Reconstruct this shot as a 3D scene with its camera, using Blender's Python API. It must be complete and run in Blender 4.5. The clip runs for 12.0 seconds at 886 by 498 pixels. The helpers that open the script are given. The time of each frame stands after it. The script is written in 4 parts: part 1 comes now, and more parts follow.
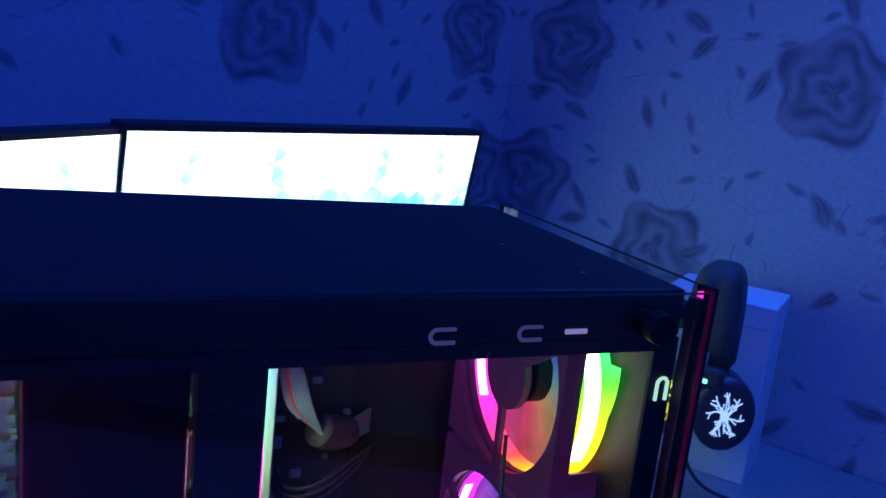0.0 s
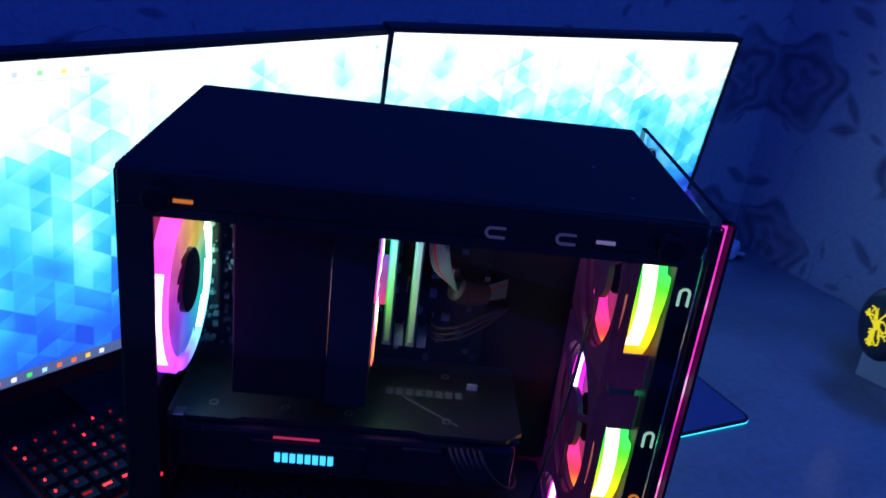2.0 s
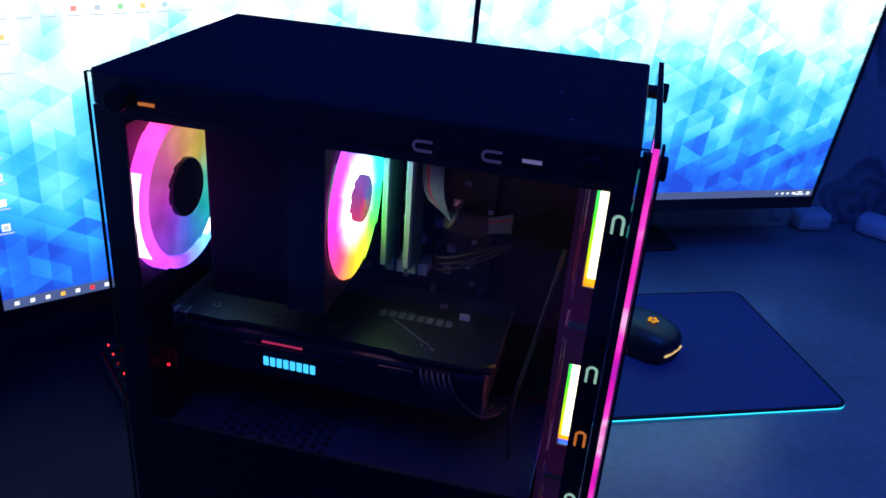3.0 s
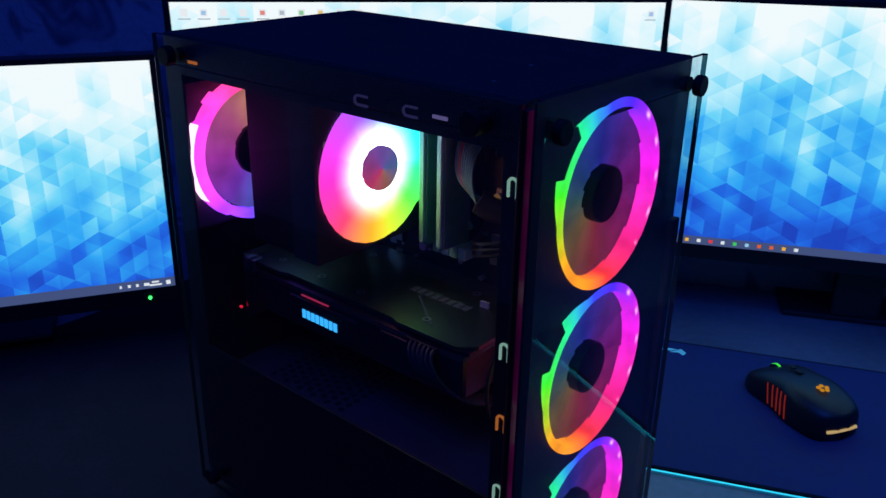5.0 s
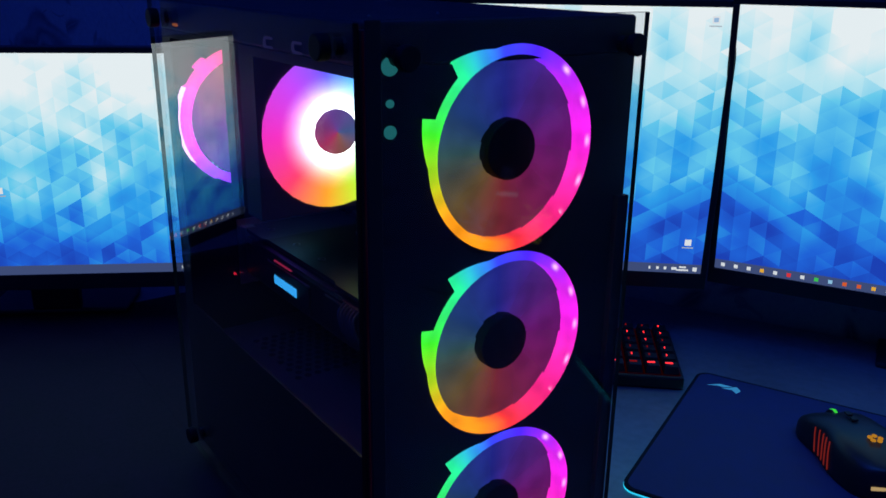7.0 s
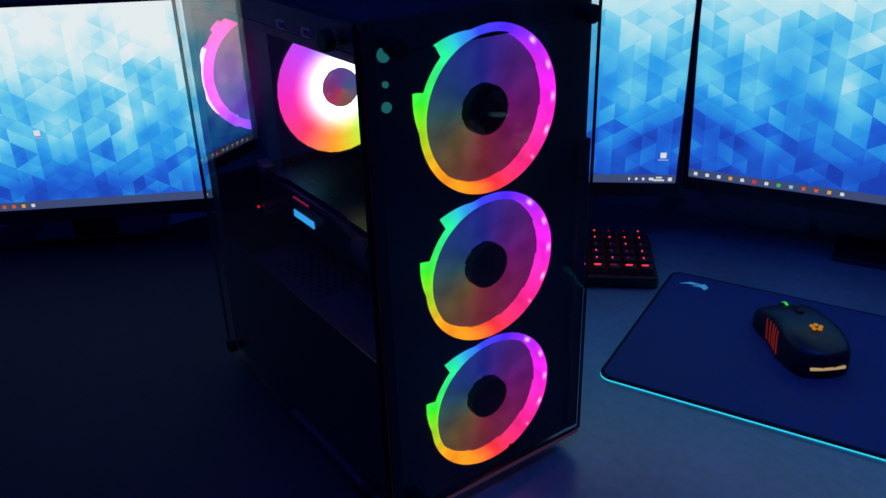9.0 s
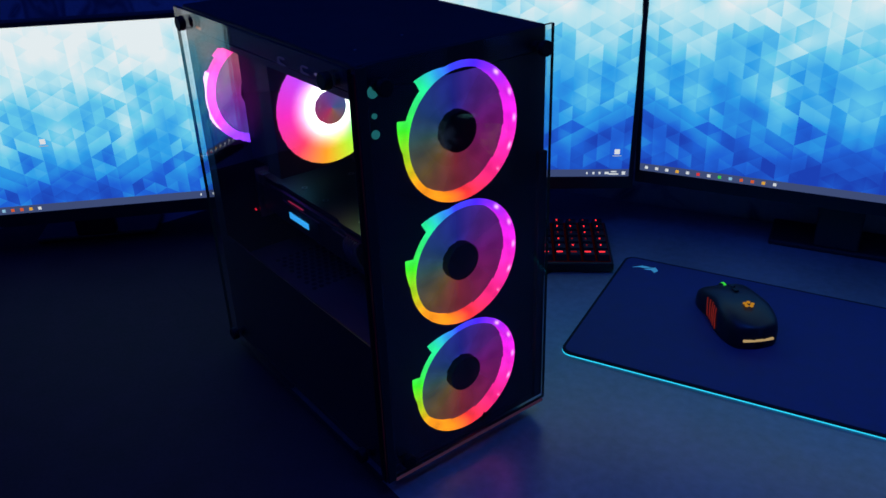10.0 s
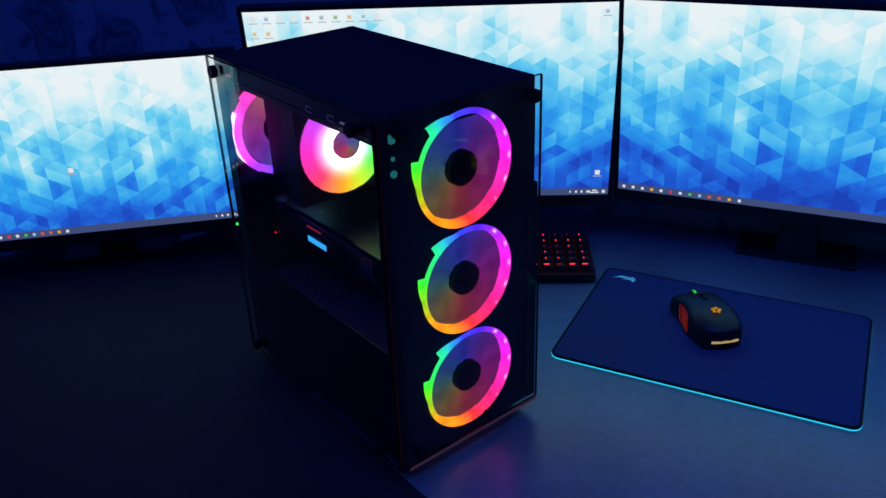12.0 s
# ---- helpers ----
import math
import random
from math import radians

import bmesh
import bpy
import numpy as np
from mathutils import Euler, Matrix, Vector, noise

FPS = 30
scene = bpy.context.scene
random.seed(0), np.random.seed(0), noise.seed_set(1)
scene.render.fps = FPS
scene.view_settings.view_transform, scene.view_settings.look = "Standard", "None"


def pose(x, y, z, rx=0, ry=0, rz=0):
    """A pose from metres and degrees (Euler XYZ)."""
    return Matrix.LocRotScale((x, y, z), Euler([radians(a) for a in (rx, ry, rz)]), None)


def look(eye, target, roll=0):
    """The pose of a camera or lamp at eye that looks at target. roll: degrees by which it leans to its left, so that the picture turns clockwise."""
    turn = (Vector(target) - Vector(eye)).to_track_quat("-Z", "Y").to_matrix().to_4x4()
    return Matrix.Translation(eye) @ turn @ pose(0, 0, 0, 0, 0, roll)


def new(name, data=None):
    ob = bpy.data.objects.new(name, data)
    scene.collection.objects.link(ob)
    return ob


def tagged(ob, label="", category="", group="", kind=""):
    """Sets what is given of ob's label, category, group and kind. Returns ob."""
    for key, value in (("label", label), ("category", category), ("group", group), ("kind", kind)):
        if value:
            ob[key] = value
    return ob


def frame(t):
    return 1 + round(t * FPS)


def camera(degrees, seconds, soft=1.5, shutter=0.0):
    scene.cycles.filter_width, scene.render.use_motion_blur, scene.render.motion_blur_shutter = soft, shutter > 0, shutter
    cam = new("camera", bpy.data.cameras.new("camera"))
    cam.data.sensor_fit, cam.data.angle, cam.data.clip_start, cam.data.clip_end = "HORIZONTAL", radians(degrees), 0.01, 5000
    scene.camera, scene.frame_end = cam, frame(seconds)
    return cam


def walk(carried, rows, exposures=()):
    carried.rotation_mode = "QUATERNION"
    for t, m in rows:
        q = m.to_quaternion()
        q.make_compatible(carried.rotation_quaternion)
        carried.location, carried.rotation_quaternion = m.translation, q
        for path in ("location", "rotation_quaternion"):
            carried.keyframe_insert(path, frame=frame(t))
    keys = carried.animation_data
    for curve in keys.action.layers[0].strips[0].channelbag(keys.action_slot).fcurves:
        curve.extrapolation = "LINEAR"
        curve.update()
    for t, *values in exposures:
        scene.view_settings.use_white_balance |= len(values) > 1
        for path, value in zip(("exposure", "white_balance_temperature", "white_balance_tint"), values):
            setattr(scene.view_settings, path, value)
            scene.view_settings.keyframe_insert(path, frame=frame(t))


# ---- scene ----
cam = camera(55.7, 12.0, shutter=0.4)

PATH = [
    (0, (-0.385, 0.252, 0.5), (1.384, -0.58, 0.079), 6.5),
    (0.5, (-0.424, 0.254, 0.539), (1.377, -0.424, -0.005), 7.0),
    (1, (-0.463, 0.244, 0.559), (1.365, -0.269, -0.07), 7.2),
    (1.5, (-0.506, 0.224, 0.571), (1.335, -0.113, -0.135), 7.2),
    (2, (-0.532, 0.168, 0.569), (1.303, 0.056, -0.218), 6.9),
    (2.5, (-0.539, 0.091, 0.566), (1.265, 0.224, -0.287), 5.7),
    (3, (-0.536, 0.005, 0.554), (1.22, 0.376, -0.328), 4.4),
    (3.5, (-0.527, -0.059, 0.541), (1.177, 0.512, -0.337), 3.6),
    (5.3, (-0.423, -0.272, 0.504), (0.927, 0.995, -0.254), 0.9),
    (5.8, (-0.378, -0.306, 0.493), (0.887, 1.059, -0.239), 1.0),
    (6, (-0.363, -0.321, 0.485), (0.873, 1.086, -0.217), 1.1),
    (6.5, (-0.333, -0.355, 0.46), (0.828, 1.139, -0.186), 1.2),
    (7, (-0.316, -0.379, 0.442), (0.782, 1.166, -0.197), 0.7),
    (7.5, (-0.307, -0.403, 0.43), (0.751, 1.15, -0.254), 0.1),
    (9.5, (-0.39, -0.492, 0.551), (0.643, 0.954, -0.366), -2.3),
    (10, (-0.419, -0.532, 0.58), (0.645, 0.887, -0.345), -2.1),
    (10.5, (-0.439, -0.551, 0.606), (0.655, 0.849, -0.312), -2.1),
    (11, (-0.458, -0.569, 0.625), (0.65, 0.821, -0.292), -2.1),
    (11.5, (-0.477, -0.583, 0.637), (0.632, 0.81, -0.273), -2.3),
    (12, (-0.496, -0.593, 0.649), (0.606, 0.801, -0.269), -2.3),
]
walk(cam, [(t, look(eye, target, roll)) for t, eye, target, roll in PATH],
     [(0.0, 1.45), (1.0, 1.15), (2.0, 0.9), (3.0, 0.72), (3.7, 0.45), (5.3, 0.05), (6.5, -0.05), (7.5, -0.1), (10.5, -0.1), (12.0, -0.02)])

# ---- light ----
world = bpy.data.worlds.new("world")
scene.world = world
world.use_nodes = True
world.node_tree.nodes["Background"].inputs[0].default_value = (0.02, 0.05, 0.3, 1)
world.node_tree.nodes["Background"].inputs[1].default_value = 0.02

# three unseen blue lamps added as room fill: aimed right, overhead left, over the desk
def blue_fill(place, aim, w, h, power, tone, spread=180):
    data = bpy.data.lights.new("fill_lamp", "AREA")
    data.shape, data.size, data.size_y, data.energy, data.color = "RECTANGLE", w, h, power, tone
    data.spread = math.radians(spread)
    new("fill_lamp", data).matrix_world = look(place, aim)


blue_fill((-0.75, -0.35, 1.75), (0.75, -0.85, -0.1), 1.2, 0.5, 4.0, (0.02, 0.10, 1.35))
blue_fill((-0.90, 0.45, 1.86), (-0.5, 0.1, 0.0), 1.4, 1.2, 15.0, (0.015, 0.07, 1.0))
blue_fill((0.08, -0.72, 1.86), (0.22, -0.36, 0.0), 0.5, 0.3, 1.5, (0.02, 0.13, 0.9), 55)


# ---- materials ----
def nodes_of(name):
    m = bpy.data.materials.new(name)
    m.use_nodes = True
    nt = m.node_tree
    nt.nodes.clear()
    out = nt.nodes.new("ShaderNodeOutputMaterial")
    return m, nt, out


def node(nt, kind, **values):
    n = nt.nodes.new("ShaderNode" + kind)
    for key, value in values.items():
        if key == "op":
            n.operation = value
        else:
            n.inputs[key].default_value = value
    return n


def math_node(nt, op, a, b=None, clamp=False):
    n = nt.nodes.new("ShaderNodeMath")
    n.operation, n.use_clamp = op, clamp
    for k, v in enumerate((a, b)):
        if v is None:
            continue
        if isinstance(v, (int, float)):
            n.inputs[k].default_value = v
        else:
            nt.links.new(v, n.inputs[k])
    return n.outputs[0]


def ramp_node(nt, fac, stops, mode="LINEAR"):
    n = nt.nodes.new("ShaderNodeValToRGB")
    n.color_ramp.interpolation = mode
    els = n.color_ramp.elements
    while len(els) < len(stops):
        els.new(0.5)
    for el, (p, c) in zip(els, stops):
        el.position, el.color = p, (*c, 1)
    nt.links.new(fac, n.inputs[0])
    return n.outputs[0]


def surface(name, color, rough=0.5, metal=0.0, vary=0.25, grain=60.0, bump=0.15, spec=0.5):
    """A painted, plastic or metal surface, mottled at two scales."""
    m, nt, out = nodes_of(name)
    b = node(nt, "BsdfPrincipled", Metallic=metal)
    b.inputs["Specular IOR Level"].default_value = spec
    tc = nt.nodes.new("ShaderNodeTexCoord")
    fine = node(nt, "TexNoise", Scale=grain, Detail=4.0)
    broad = node(nt, "TexNoise", Scale=grain / 14, Detail=3.0)
    for n in (fine, broad):
        nt.links.new(tc.outputs["Object"], n.inputs["Vector"])
    both = math_node(nt, "ADD", math_node(nt, "MULTIPLY", fine.outputs[0], 0.4), math_node(nt, "MULTIPLY", broad.outputs[0], 0.6))
    lo, hi = [c * (1 - vary) for c in color], [min(1, c * (1 + vary)) for c in color]
    nt.links.new(ramp_node(nt, both, [(0.3, lo), (0.7, hi)]), b.inputs["Base Color"])
    r = math_node(nt, "ADD", math_node(nt, "MULTIPLY", broad.outputs[0], 0.3 * rough), rough * 0.85, True)
    nt.links.new(r, b.inputs["Roughness"])
    bp = node(nt, "Bump", Strength=bump, Distance=0.0006)
    nt.links.new(fine.outputs[0], bp.inputs["Height"])
    nt.links.new(bp.outputs[0], b.inputs["Normal"])
    nt.links.new(b.outputs[0], out.inputs[0])
    return m


def glow(name, color, strength):
    m, nt, out = nodes_of(name)
    e = node(nt, "Emission", Color=(*color, 1), Strength=strength)
    nt.links.new(e.outputs[0], out.inputs[0])
    return m


def angle_glow(name, stops, strength, hub=None, diodes=None):
    """Light-guide plastic whose colour runs round the local y axis; hub: (inner, outer, boost) brightens it towards the middle;
    diodes: (step in degrees, radius, width, boost), the light sources that show through its right-hand side."""
    m, nt, out = nodes_of(name)
    tc = nt.nodes.new("ShaderNodeTexCoord")
    sep = nt.nodes.new("ShaderNodeSeparateXYZ")
    nt.links.new(tc.outputs["Object"], sep.inputs[0])
    ang = math_node(nt, "ARCTAN2", sep.outputs["Z"], sep.outputs["X"])
    turn = math_node(nt, "FRACT", math_node(nt, "ADD", math_node(nt, "MULTIPLY", ang, 0.5 / math.pi), 1.0))
    col = ramp_node(nt, turn, stops)
    e = node(nt, "Emission", Strength=strength)
    if hub:
        r = math_node(nt, "SQRT", math_node(nt, "ADD", math_node(nt, "POWER", sep.outputs["X"], 2.0), math_node(nt, "POWER", sep.outputs["Z"], 2.0)))
        near = math_node(nt, "DIVIDE", math_node(nt, "SUBTRACT", hub[1], r), hub[1] - hub[0], True)
        near3 = math_node(nt, "POWER", near, 2.0)
        mix = nt.nodes.new("ShaderNodeMix")
        mix.data_type = "RGBA"
        nt.links.new(near3, mix.inputs[0])
        nt.links.new(col, mix.inputs[6])
        mix.inputs[7].default_value = (1, 1, 1, 1)
        col = mix.outputs[2]
        nt.links.new(math_node(nt, "ADD", math_node(nt, "MULTIPLY", near3, hub[2]), strength), e.inputs["Strength"])
    else:
        spots = node(nt, "TexNoise", Scale=55.0, Detail=1.0)
        nt.links.new(tc.outputs["Object"], spots.inputs["Vector"])
        power = math_node(nt, "MULTIPLY", math_node(nt, "ADD", spots.outputs[0], 0.5), strength)
        if diodes:
            step, radius, width, boost = diodes
            r = math_node(nt, "SQRT", math_node(nt, "ADD", math_node(nt, "POWER", sep.outputs["X"], 2.0), math_node(nt, "POWER", sep.outputs["Z"], 2.0)))
            beat = math_node(nt, "COSINE", math_node(nt, "MULTIPLY", ang, 360.0 / step))
            beat = math_node(nt, "POWER", math_node(nt, "MAXIMUM", beat, 0.0), 3.0)
            band = math_node(nt, "SUBTRACT", 1.0, math_node(nt, "DIVIDE", math_node(nt, "ABSOLUTE", math_node(nt, "SUBTRACT", r, radius)), width), True)
            side = math_node(nt, "LESS_THAN", math_node(nt, "ABSOLUTE", math_node(nt, "SUBTRACT", ang, 0.1)), 0.95)
            hot = math_node(nt, "MULTIPLY", math_node(nt, "MULTIPLY", beat, band), side)
            mix = nt.nodes.new("ShaderNodeMix")
            mix.data_type = "RGBA"
            nt.links.new(math_node(nt, "MULTIPLY", hot, 0.5), mix.inputs[0])
            nt.links.new(col, mix.inputs[6])
            mix.inputs[7].default_value = (1.0, 0.75, 1.0, 1)
            col = mix.outputs[2]
            power = math_node(nt, "ADD", power, math_node(nt, "MULTIPLY", hot, boost))
        nt.links.new(power, e.inputs["Strength"])
    nt.links.new(col, e.inputs["Color"])
    nt.links.new(e.outputs[0], out.inputs[0])
    return m


def pane_glass(name, tint, rough=0.01):
    m, nt, out = nodes_of(name)
    tr = node(nt, "BsdfTransparent", Color=(*tint, 1))
    gl = node(nt, "BsdfGlossy", Color=(1, 1, 1, 1), Roughness=rough)
    lw = node(nt, "LayerWeight", Blend=0.5)
    fac = math_node(nt, "ADD", math_node(nt, "MULTIPLY", math_node(nt, "POWER", lw.outputs["Facing"], 4.5), 0.8), 0.028, True)
    mix = nt.nodes.new("ShaderNodeMixShader")
    nt.links.new(fac, mix.inputs[0])
    nt.links.new(tr.outputs[0], mix.inputs[1])
    nt.links.new(gl.outputs[0], mix.inputs[2])
    nt.links.new(mix.outputs[0], out.inputs[0])
    return m


def frosted(name, color, rough=0.5):
    m, nt, out = nodes_of(name)
    t = node(nt, "BsdfTranslucent", Color=(*color, 1))
    d = node(nt, "BsdfPrincipled", Roughness=rough)
    d.inputs["Base Color"].default_value = (*color, 1)
    mix = node(nt, "MixShader", Fac=0.5)
    nt.links.new(t.outputs[0], mix.inputs[1])
    nt.links.new(d.outputs[0], mix.inputs[2])
    nt.links.new(mix.outputs[0], out.inputs[0])
    return m


def screen_picture(name, w, h, power, lift=0.0):
    """A lit screen: mirrored triangle pattern, from pale at the top to deep blue at the bottom. Local x across, z up, centred."""
    m, nt, out = nodes_of(name)
    tc = nt.nodes.new("ShaderNodeTexCoord")
    sep = nt.nodes.new("ShaderNodeSeparateXYZ")
    nt.links.new(tc.outputs["Object"], sep.inputs[0])
    x = math_node(nt, "ABSOLUTE", math_node(nt, "DIVIDE", sep.outputs["X"], w))
    z = math_node(nt, "DIVIDE", sep.outputs["Z"], h)
    s = 0.07

    def cells(size, seed, split=True):
        b = math_node(nt, "DIVIDE", math_node(nt, "MULTIPLY", x, w / h), size * 0.866)
        a = math_node(nt, "SUBTRACT", math_node(nt, "DIVIDE", z, size), math_node(nt, "MULTIPLY", b, 0.5))
        fa, fb = math_node(nt, "FLOOR", a), math_node(nt, "FLOOR", b)
        half = math_node(nt, "GREATER_THAN", math_node(nt, "ADD", math_node(nt, "FRACT", a), math_node(nt, "FRACT", b)), 1.0)
        comb = nt.nodes.new("ShaderNodeCombineXYZ")
        nt.links.new(fa, comb.inputs[0])
        nt.links.new(math_node(nt, "ADD", fb, seed), comb.inputs[1])
        if split:
            nt.links.new(half, comb.inputs[2])
        wn = nt.nodes.new("ShaderNodeTexWhiteNoise")
        nt.links.new(comb.outputs[0], wn.inputs["Vector"])
        return wn.outputs["Value"]

    small, tile, big = cells(s, 0.0), cells(s, 5.0, False), cells(s * 2.0, 17.0)
    cloud = node(nt, "TexNoise", Scale=4.2, Detail=1.5)
    comb = nt.nodes.new("ShaderNodeCombineXYZ")
    nt.links.new(math_node(nt, "MULTIPLY", x, w / h), comb.inputs[0])
    nt.links.new(z, comb.inputs[1])
    nt.links.new(comb.outputs[0], cloud.inputs["Vector"])
    v = math_node(nt, "ADD", z, 0.5 + lift)
    v = math_node(nt, "ADD", v, math_node(nt, "MULTIPLY", math_node(nt, "SUBTRACT", small, 0.5), 0.10))
    v = math_node(nt, "ADD", v, math_node(nt, "MULTIPLY", math_node(nt, "SUBTRACT", tile, 0.5), 0.13))
    v = math_node(nt, "ADD", v, math_node(nt, "MULTIPLY", math_node(nt, "SUBTRACT", big, 0.5), 0.15))
    v = math_node(nt, "ADD", v, math_node(nt, "MULTIPLY", math_node(nt, "SUBTRACT", cloud.outputs[0], 0.5), 0.75), True)
    col = ramp_node(nt, v, [(0.0, (0.012, 0.055, 0.48)), (0.2, (0.015, 0.13, 0.72)), (0.42, (0.03, 0.36, 0.86)),
                            (0.62, (0.14, 0.62, 0.88)), (0.8, (0.5, 0.82, 0.92)), (1.0, (0.82, 0.9, 0.93))])
    e = node(nt, "Emission", Strength=power)
    nt.links.new(col, e.inputs["Color"])
    nt.links.new(e.outputs[0], out.inputs[0])
    return m


def floral_paper(name):
    """Pale wallpaper with dark printed blooms and stems."""
    m, nt, out = nodes_of(name)
    b = node(nt, "BsdfPrincipled", Roughness=0.75)
    tc = nt.nodes.new("ShaderNodeTexCoord")
    warp = node(nt, "TexNoise", Scale=9.0, Detail=3.0)
    nt.links.new(tc.outputs["Object"], warp.inputs["Vector"])
    fine = node(nt, "TexNoise", Scale=130.0, Detail=4.0)
    nt.links.new(tc.outputs["Object"], fine.inputs["Vector"])
    base = ramp_node(nt, fine.outputs[0], [(0.3, (0.30, 0.31, 0.33)), (0.7, (0.36, 0.37, 0.39))])
    sep = nt.nodes.new("ShaderNodeSeparateXYZ")
    nt.links.new(tc.outputs["Object"], sep.inputs[0])
    flat = nt.nodes.new("ShaderNodeCombineXYZ")
    nt.links.new(math_node(nt, "ADD", sep.outputs["X"], math_node(nt, "MULTIPLY", sep.outputs["Y"], 1.0)), flat.inputs[0])
    nt.links.new(sep.outputs["Z"], flat.inputs[1])
    bend = nt.nodes.new("ShaderNodeVectorMath")
    bend.operation = "MULTIPLY_ADD"
    nt.links.new(warp.outputs["Color"], bend.inputs[0])
    bend.inputs[1].default_value = (0.04, 0.04, 0.0)
    nt.links.new(flat.outputs[0], bend.inputs[2])

    def cell(scale, scatter):
        """Cells of the print: place inside the cell (across, up), and two chance values for each."""
        v = node(nt, "TexVoronoi", Scale=scale, Randomness=scatter)
        v.voronoi_dimensions = "2D"
        nt.links.new(bend.outputs[0], v.inputs["Vector"])
        off = nt.nodes.new("ShaderNodeVectorMath")
        off.operation = "SUBTRACT"
        nt.links.new(bend.outputs[0], off.inputs[0])
        nt.links.new(v.outputs["Position"], off.inputs[1])
        part_of, tone = nt.nodes.new("ShaderNodeSeparateXYZ"), nt.nodes.new("ShaderNodeSeparateColor")
        nt.links.new(off.outputs[0], part_of.inputs[0])
        nt.links.new(v.outputs["Color"], tone.inputs[0])
        return part_of.outputs["X"], part_of.outputs["Y"], tone.outputs[0], tone.outputs[1]

    def bloom(scale, radius, share):
        u, v, chance, other = cell(scale, 0.75)
        r = math_node(nt, "DIVIDE", math_node(nt, "SQRT", math_node(nt, "ADD", math_node(nt, "POWER", math_node(nt, "ABSOLUTE", u), 2.0), math_node(nt, "POWER", math_node(nt, "ABSOLUTE", v), 2.0))), radius)
        a = math_node(nt, "ADD", math_node(nt, "ARCTAN2", v, u), math_node(nt, "MULTIPLY", other, 6.28))
        r = math_node(nt, "MULTIPLY", r, math_node(nt, "ADD", 1.0, math_node(nt, "MULTIPLY", math_node(nt, "SINE", math_node(nt, "MULTIPLY", a, 5.0)), 0.11)))
        inside = math_node(nt, "DIVIDE", math_node(nt, "SUBTRACT", 1.0, r), 0.12, True)
        fold = math_node(nt, "ADD", math_node(nt, "MULTIPLY", r, 15.0), math_node(nt, "MULTIPLY", math_node(nt, "SINE", math_node(nt, "ADD", math_node(nt, "MULTIPLY", a, 3.0), math_node(nt, "MULTIPLY", r, 5.0))), 1.6))
        tone = math_node(nt, "ADD", 0.72, math_node(nt, "MULTIPLY", math_node(nt, "SINE", fold), 0.22))
        return math_node(nt, "MULTIPLY", math_node(nt, "MULTIPLY", inside, tone), math_node(nt, "LESS_THAN", chance, share))

    def leaf(scale, long, wide, share):
        u, v, chance, other = cell(scale, 1.0)
        a = math_node(nt, "MULTIPLY", other, 12.6)
        c, sn = math_node(nt, "COSINE", a), math_node(nt, "SINE", a)
        p = math_node(nt, "DIVIDE", math_node(nt, "ADD", math_node(nt, "MULTIPLY", u, c), math_node(nt, "MULTIPLY", v, sn)), long)
        q = math_node(nt, "ABSOLUTE", math_node(nt, "SUBTRACT", math_node(nt, "MULTIPLY", v, c), math_node(nt, "MULTIPLY", u, sn)))
        rim = math_node(nt, "MULTIPLY", math_node(nt, "SUBTRACT", 1.0, math_node(nt, "MULTIPLY", p, p)), wide)
        inside = math_node(nt, "DIVIDE", math_node(nt, "SUBTRACT", rim, q), wide * 0.7, True)
        vein = math_node(nt, "SUBTRACT", 0.95, math_node(nt, "MULTIPLY", math_node(nt, "LESS_THAN", q, wide * 0.1), 0.25))
        return math_node(nt, "MULTIPLY", math_node(nt, "MULTIPLY", inside, vein), math_node(nt, "LESS_THAN", chance, share))

    ruffle = node(nt, "TexNoise", Scale=30.0, Detail=3.0)
    nt.links.new(bend.outputs[0], ruffle.inputs["Vector"])
    worn = math_node(nt, "ADD", 0.45, math_node(nt, "MULTIPLY", ruffle.outputs[0], 0.9), True)
    ink = math_node(nt, "MAXIMUM", bloom(4.3, 0.085, 0.55), leaf(9.5, 0.036, 0.015, 0.5))
    ink = math_node(nt, "MAXIMUM", ink, math_node(nt, "MULTIPLY", leaf(17.0, 0.019, 0.0075, 0.42), 0.8))
    vine = node(nt, "TexNoise", Scale=5.5, Detail=1.0)
    nt.links.new(bend.outputs[0], vine.inputs["Vector"])
    stem = math_node(nt, "LESS_THAN", math_node(nt, "ABSOLUTE", math_node(nt, "SUBTRACT", vine.outputs[0], 0.5)), 0.0035)
    broken = math_node(nt, "GREATER_THAN", ruffle.outputs[0], 0.5)
    ink = math_node(nt, "MAXIMUM", ink, math_node(nt, "MULTIPLY", math_node(nt, "MULTIPLY", stem, broken), 0.4))
    ink = math_node(nt, "MULTIPLY", math_node(nt, "MULTIPLY", ink, worn), 0.92)
    paint = nt.nodes.new("ShaderNodeMix")
    paint.data_type = "RGBA"
    nt.links.new(ink, paint.inputs[0])
    nt.links.new(base, paint.inputs[6])
    paint.inputs[7].default_value = (0.07, 0.06, 0.10, 1)
    nt.links.new(paint.outputs[2], b.inputs["Base Color"])
    bp = node(nt, "Bump", Strength=0.2, Distance=0.0005)
    nt.links.new(fine.outputs[0], bp.inputs["Height"])
    nt.links.new(bp.outputs[0], b.inputs["Normal"])
    nt.links.new(b.outputs[0], out.inputs[0])
    return m


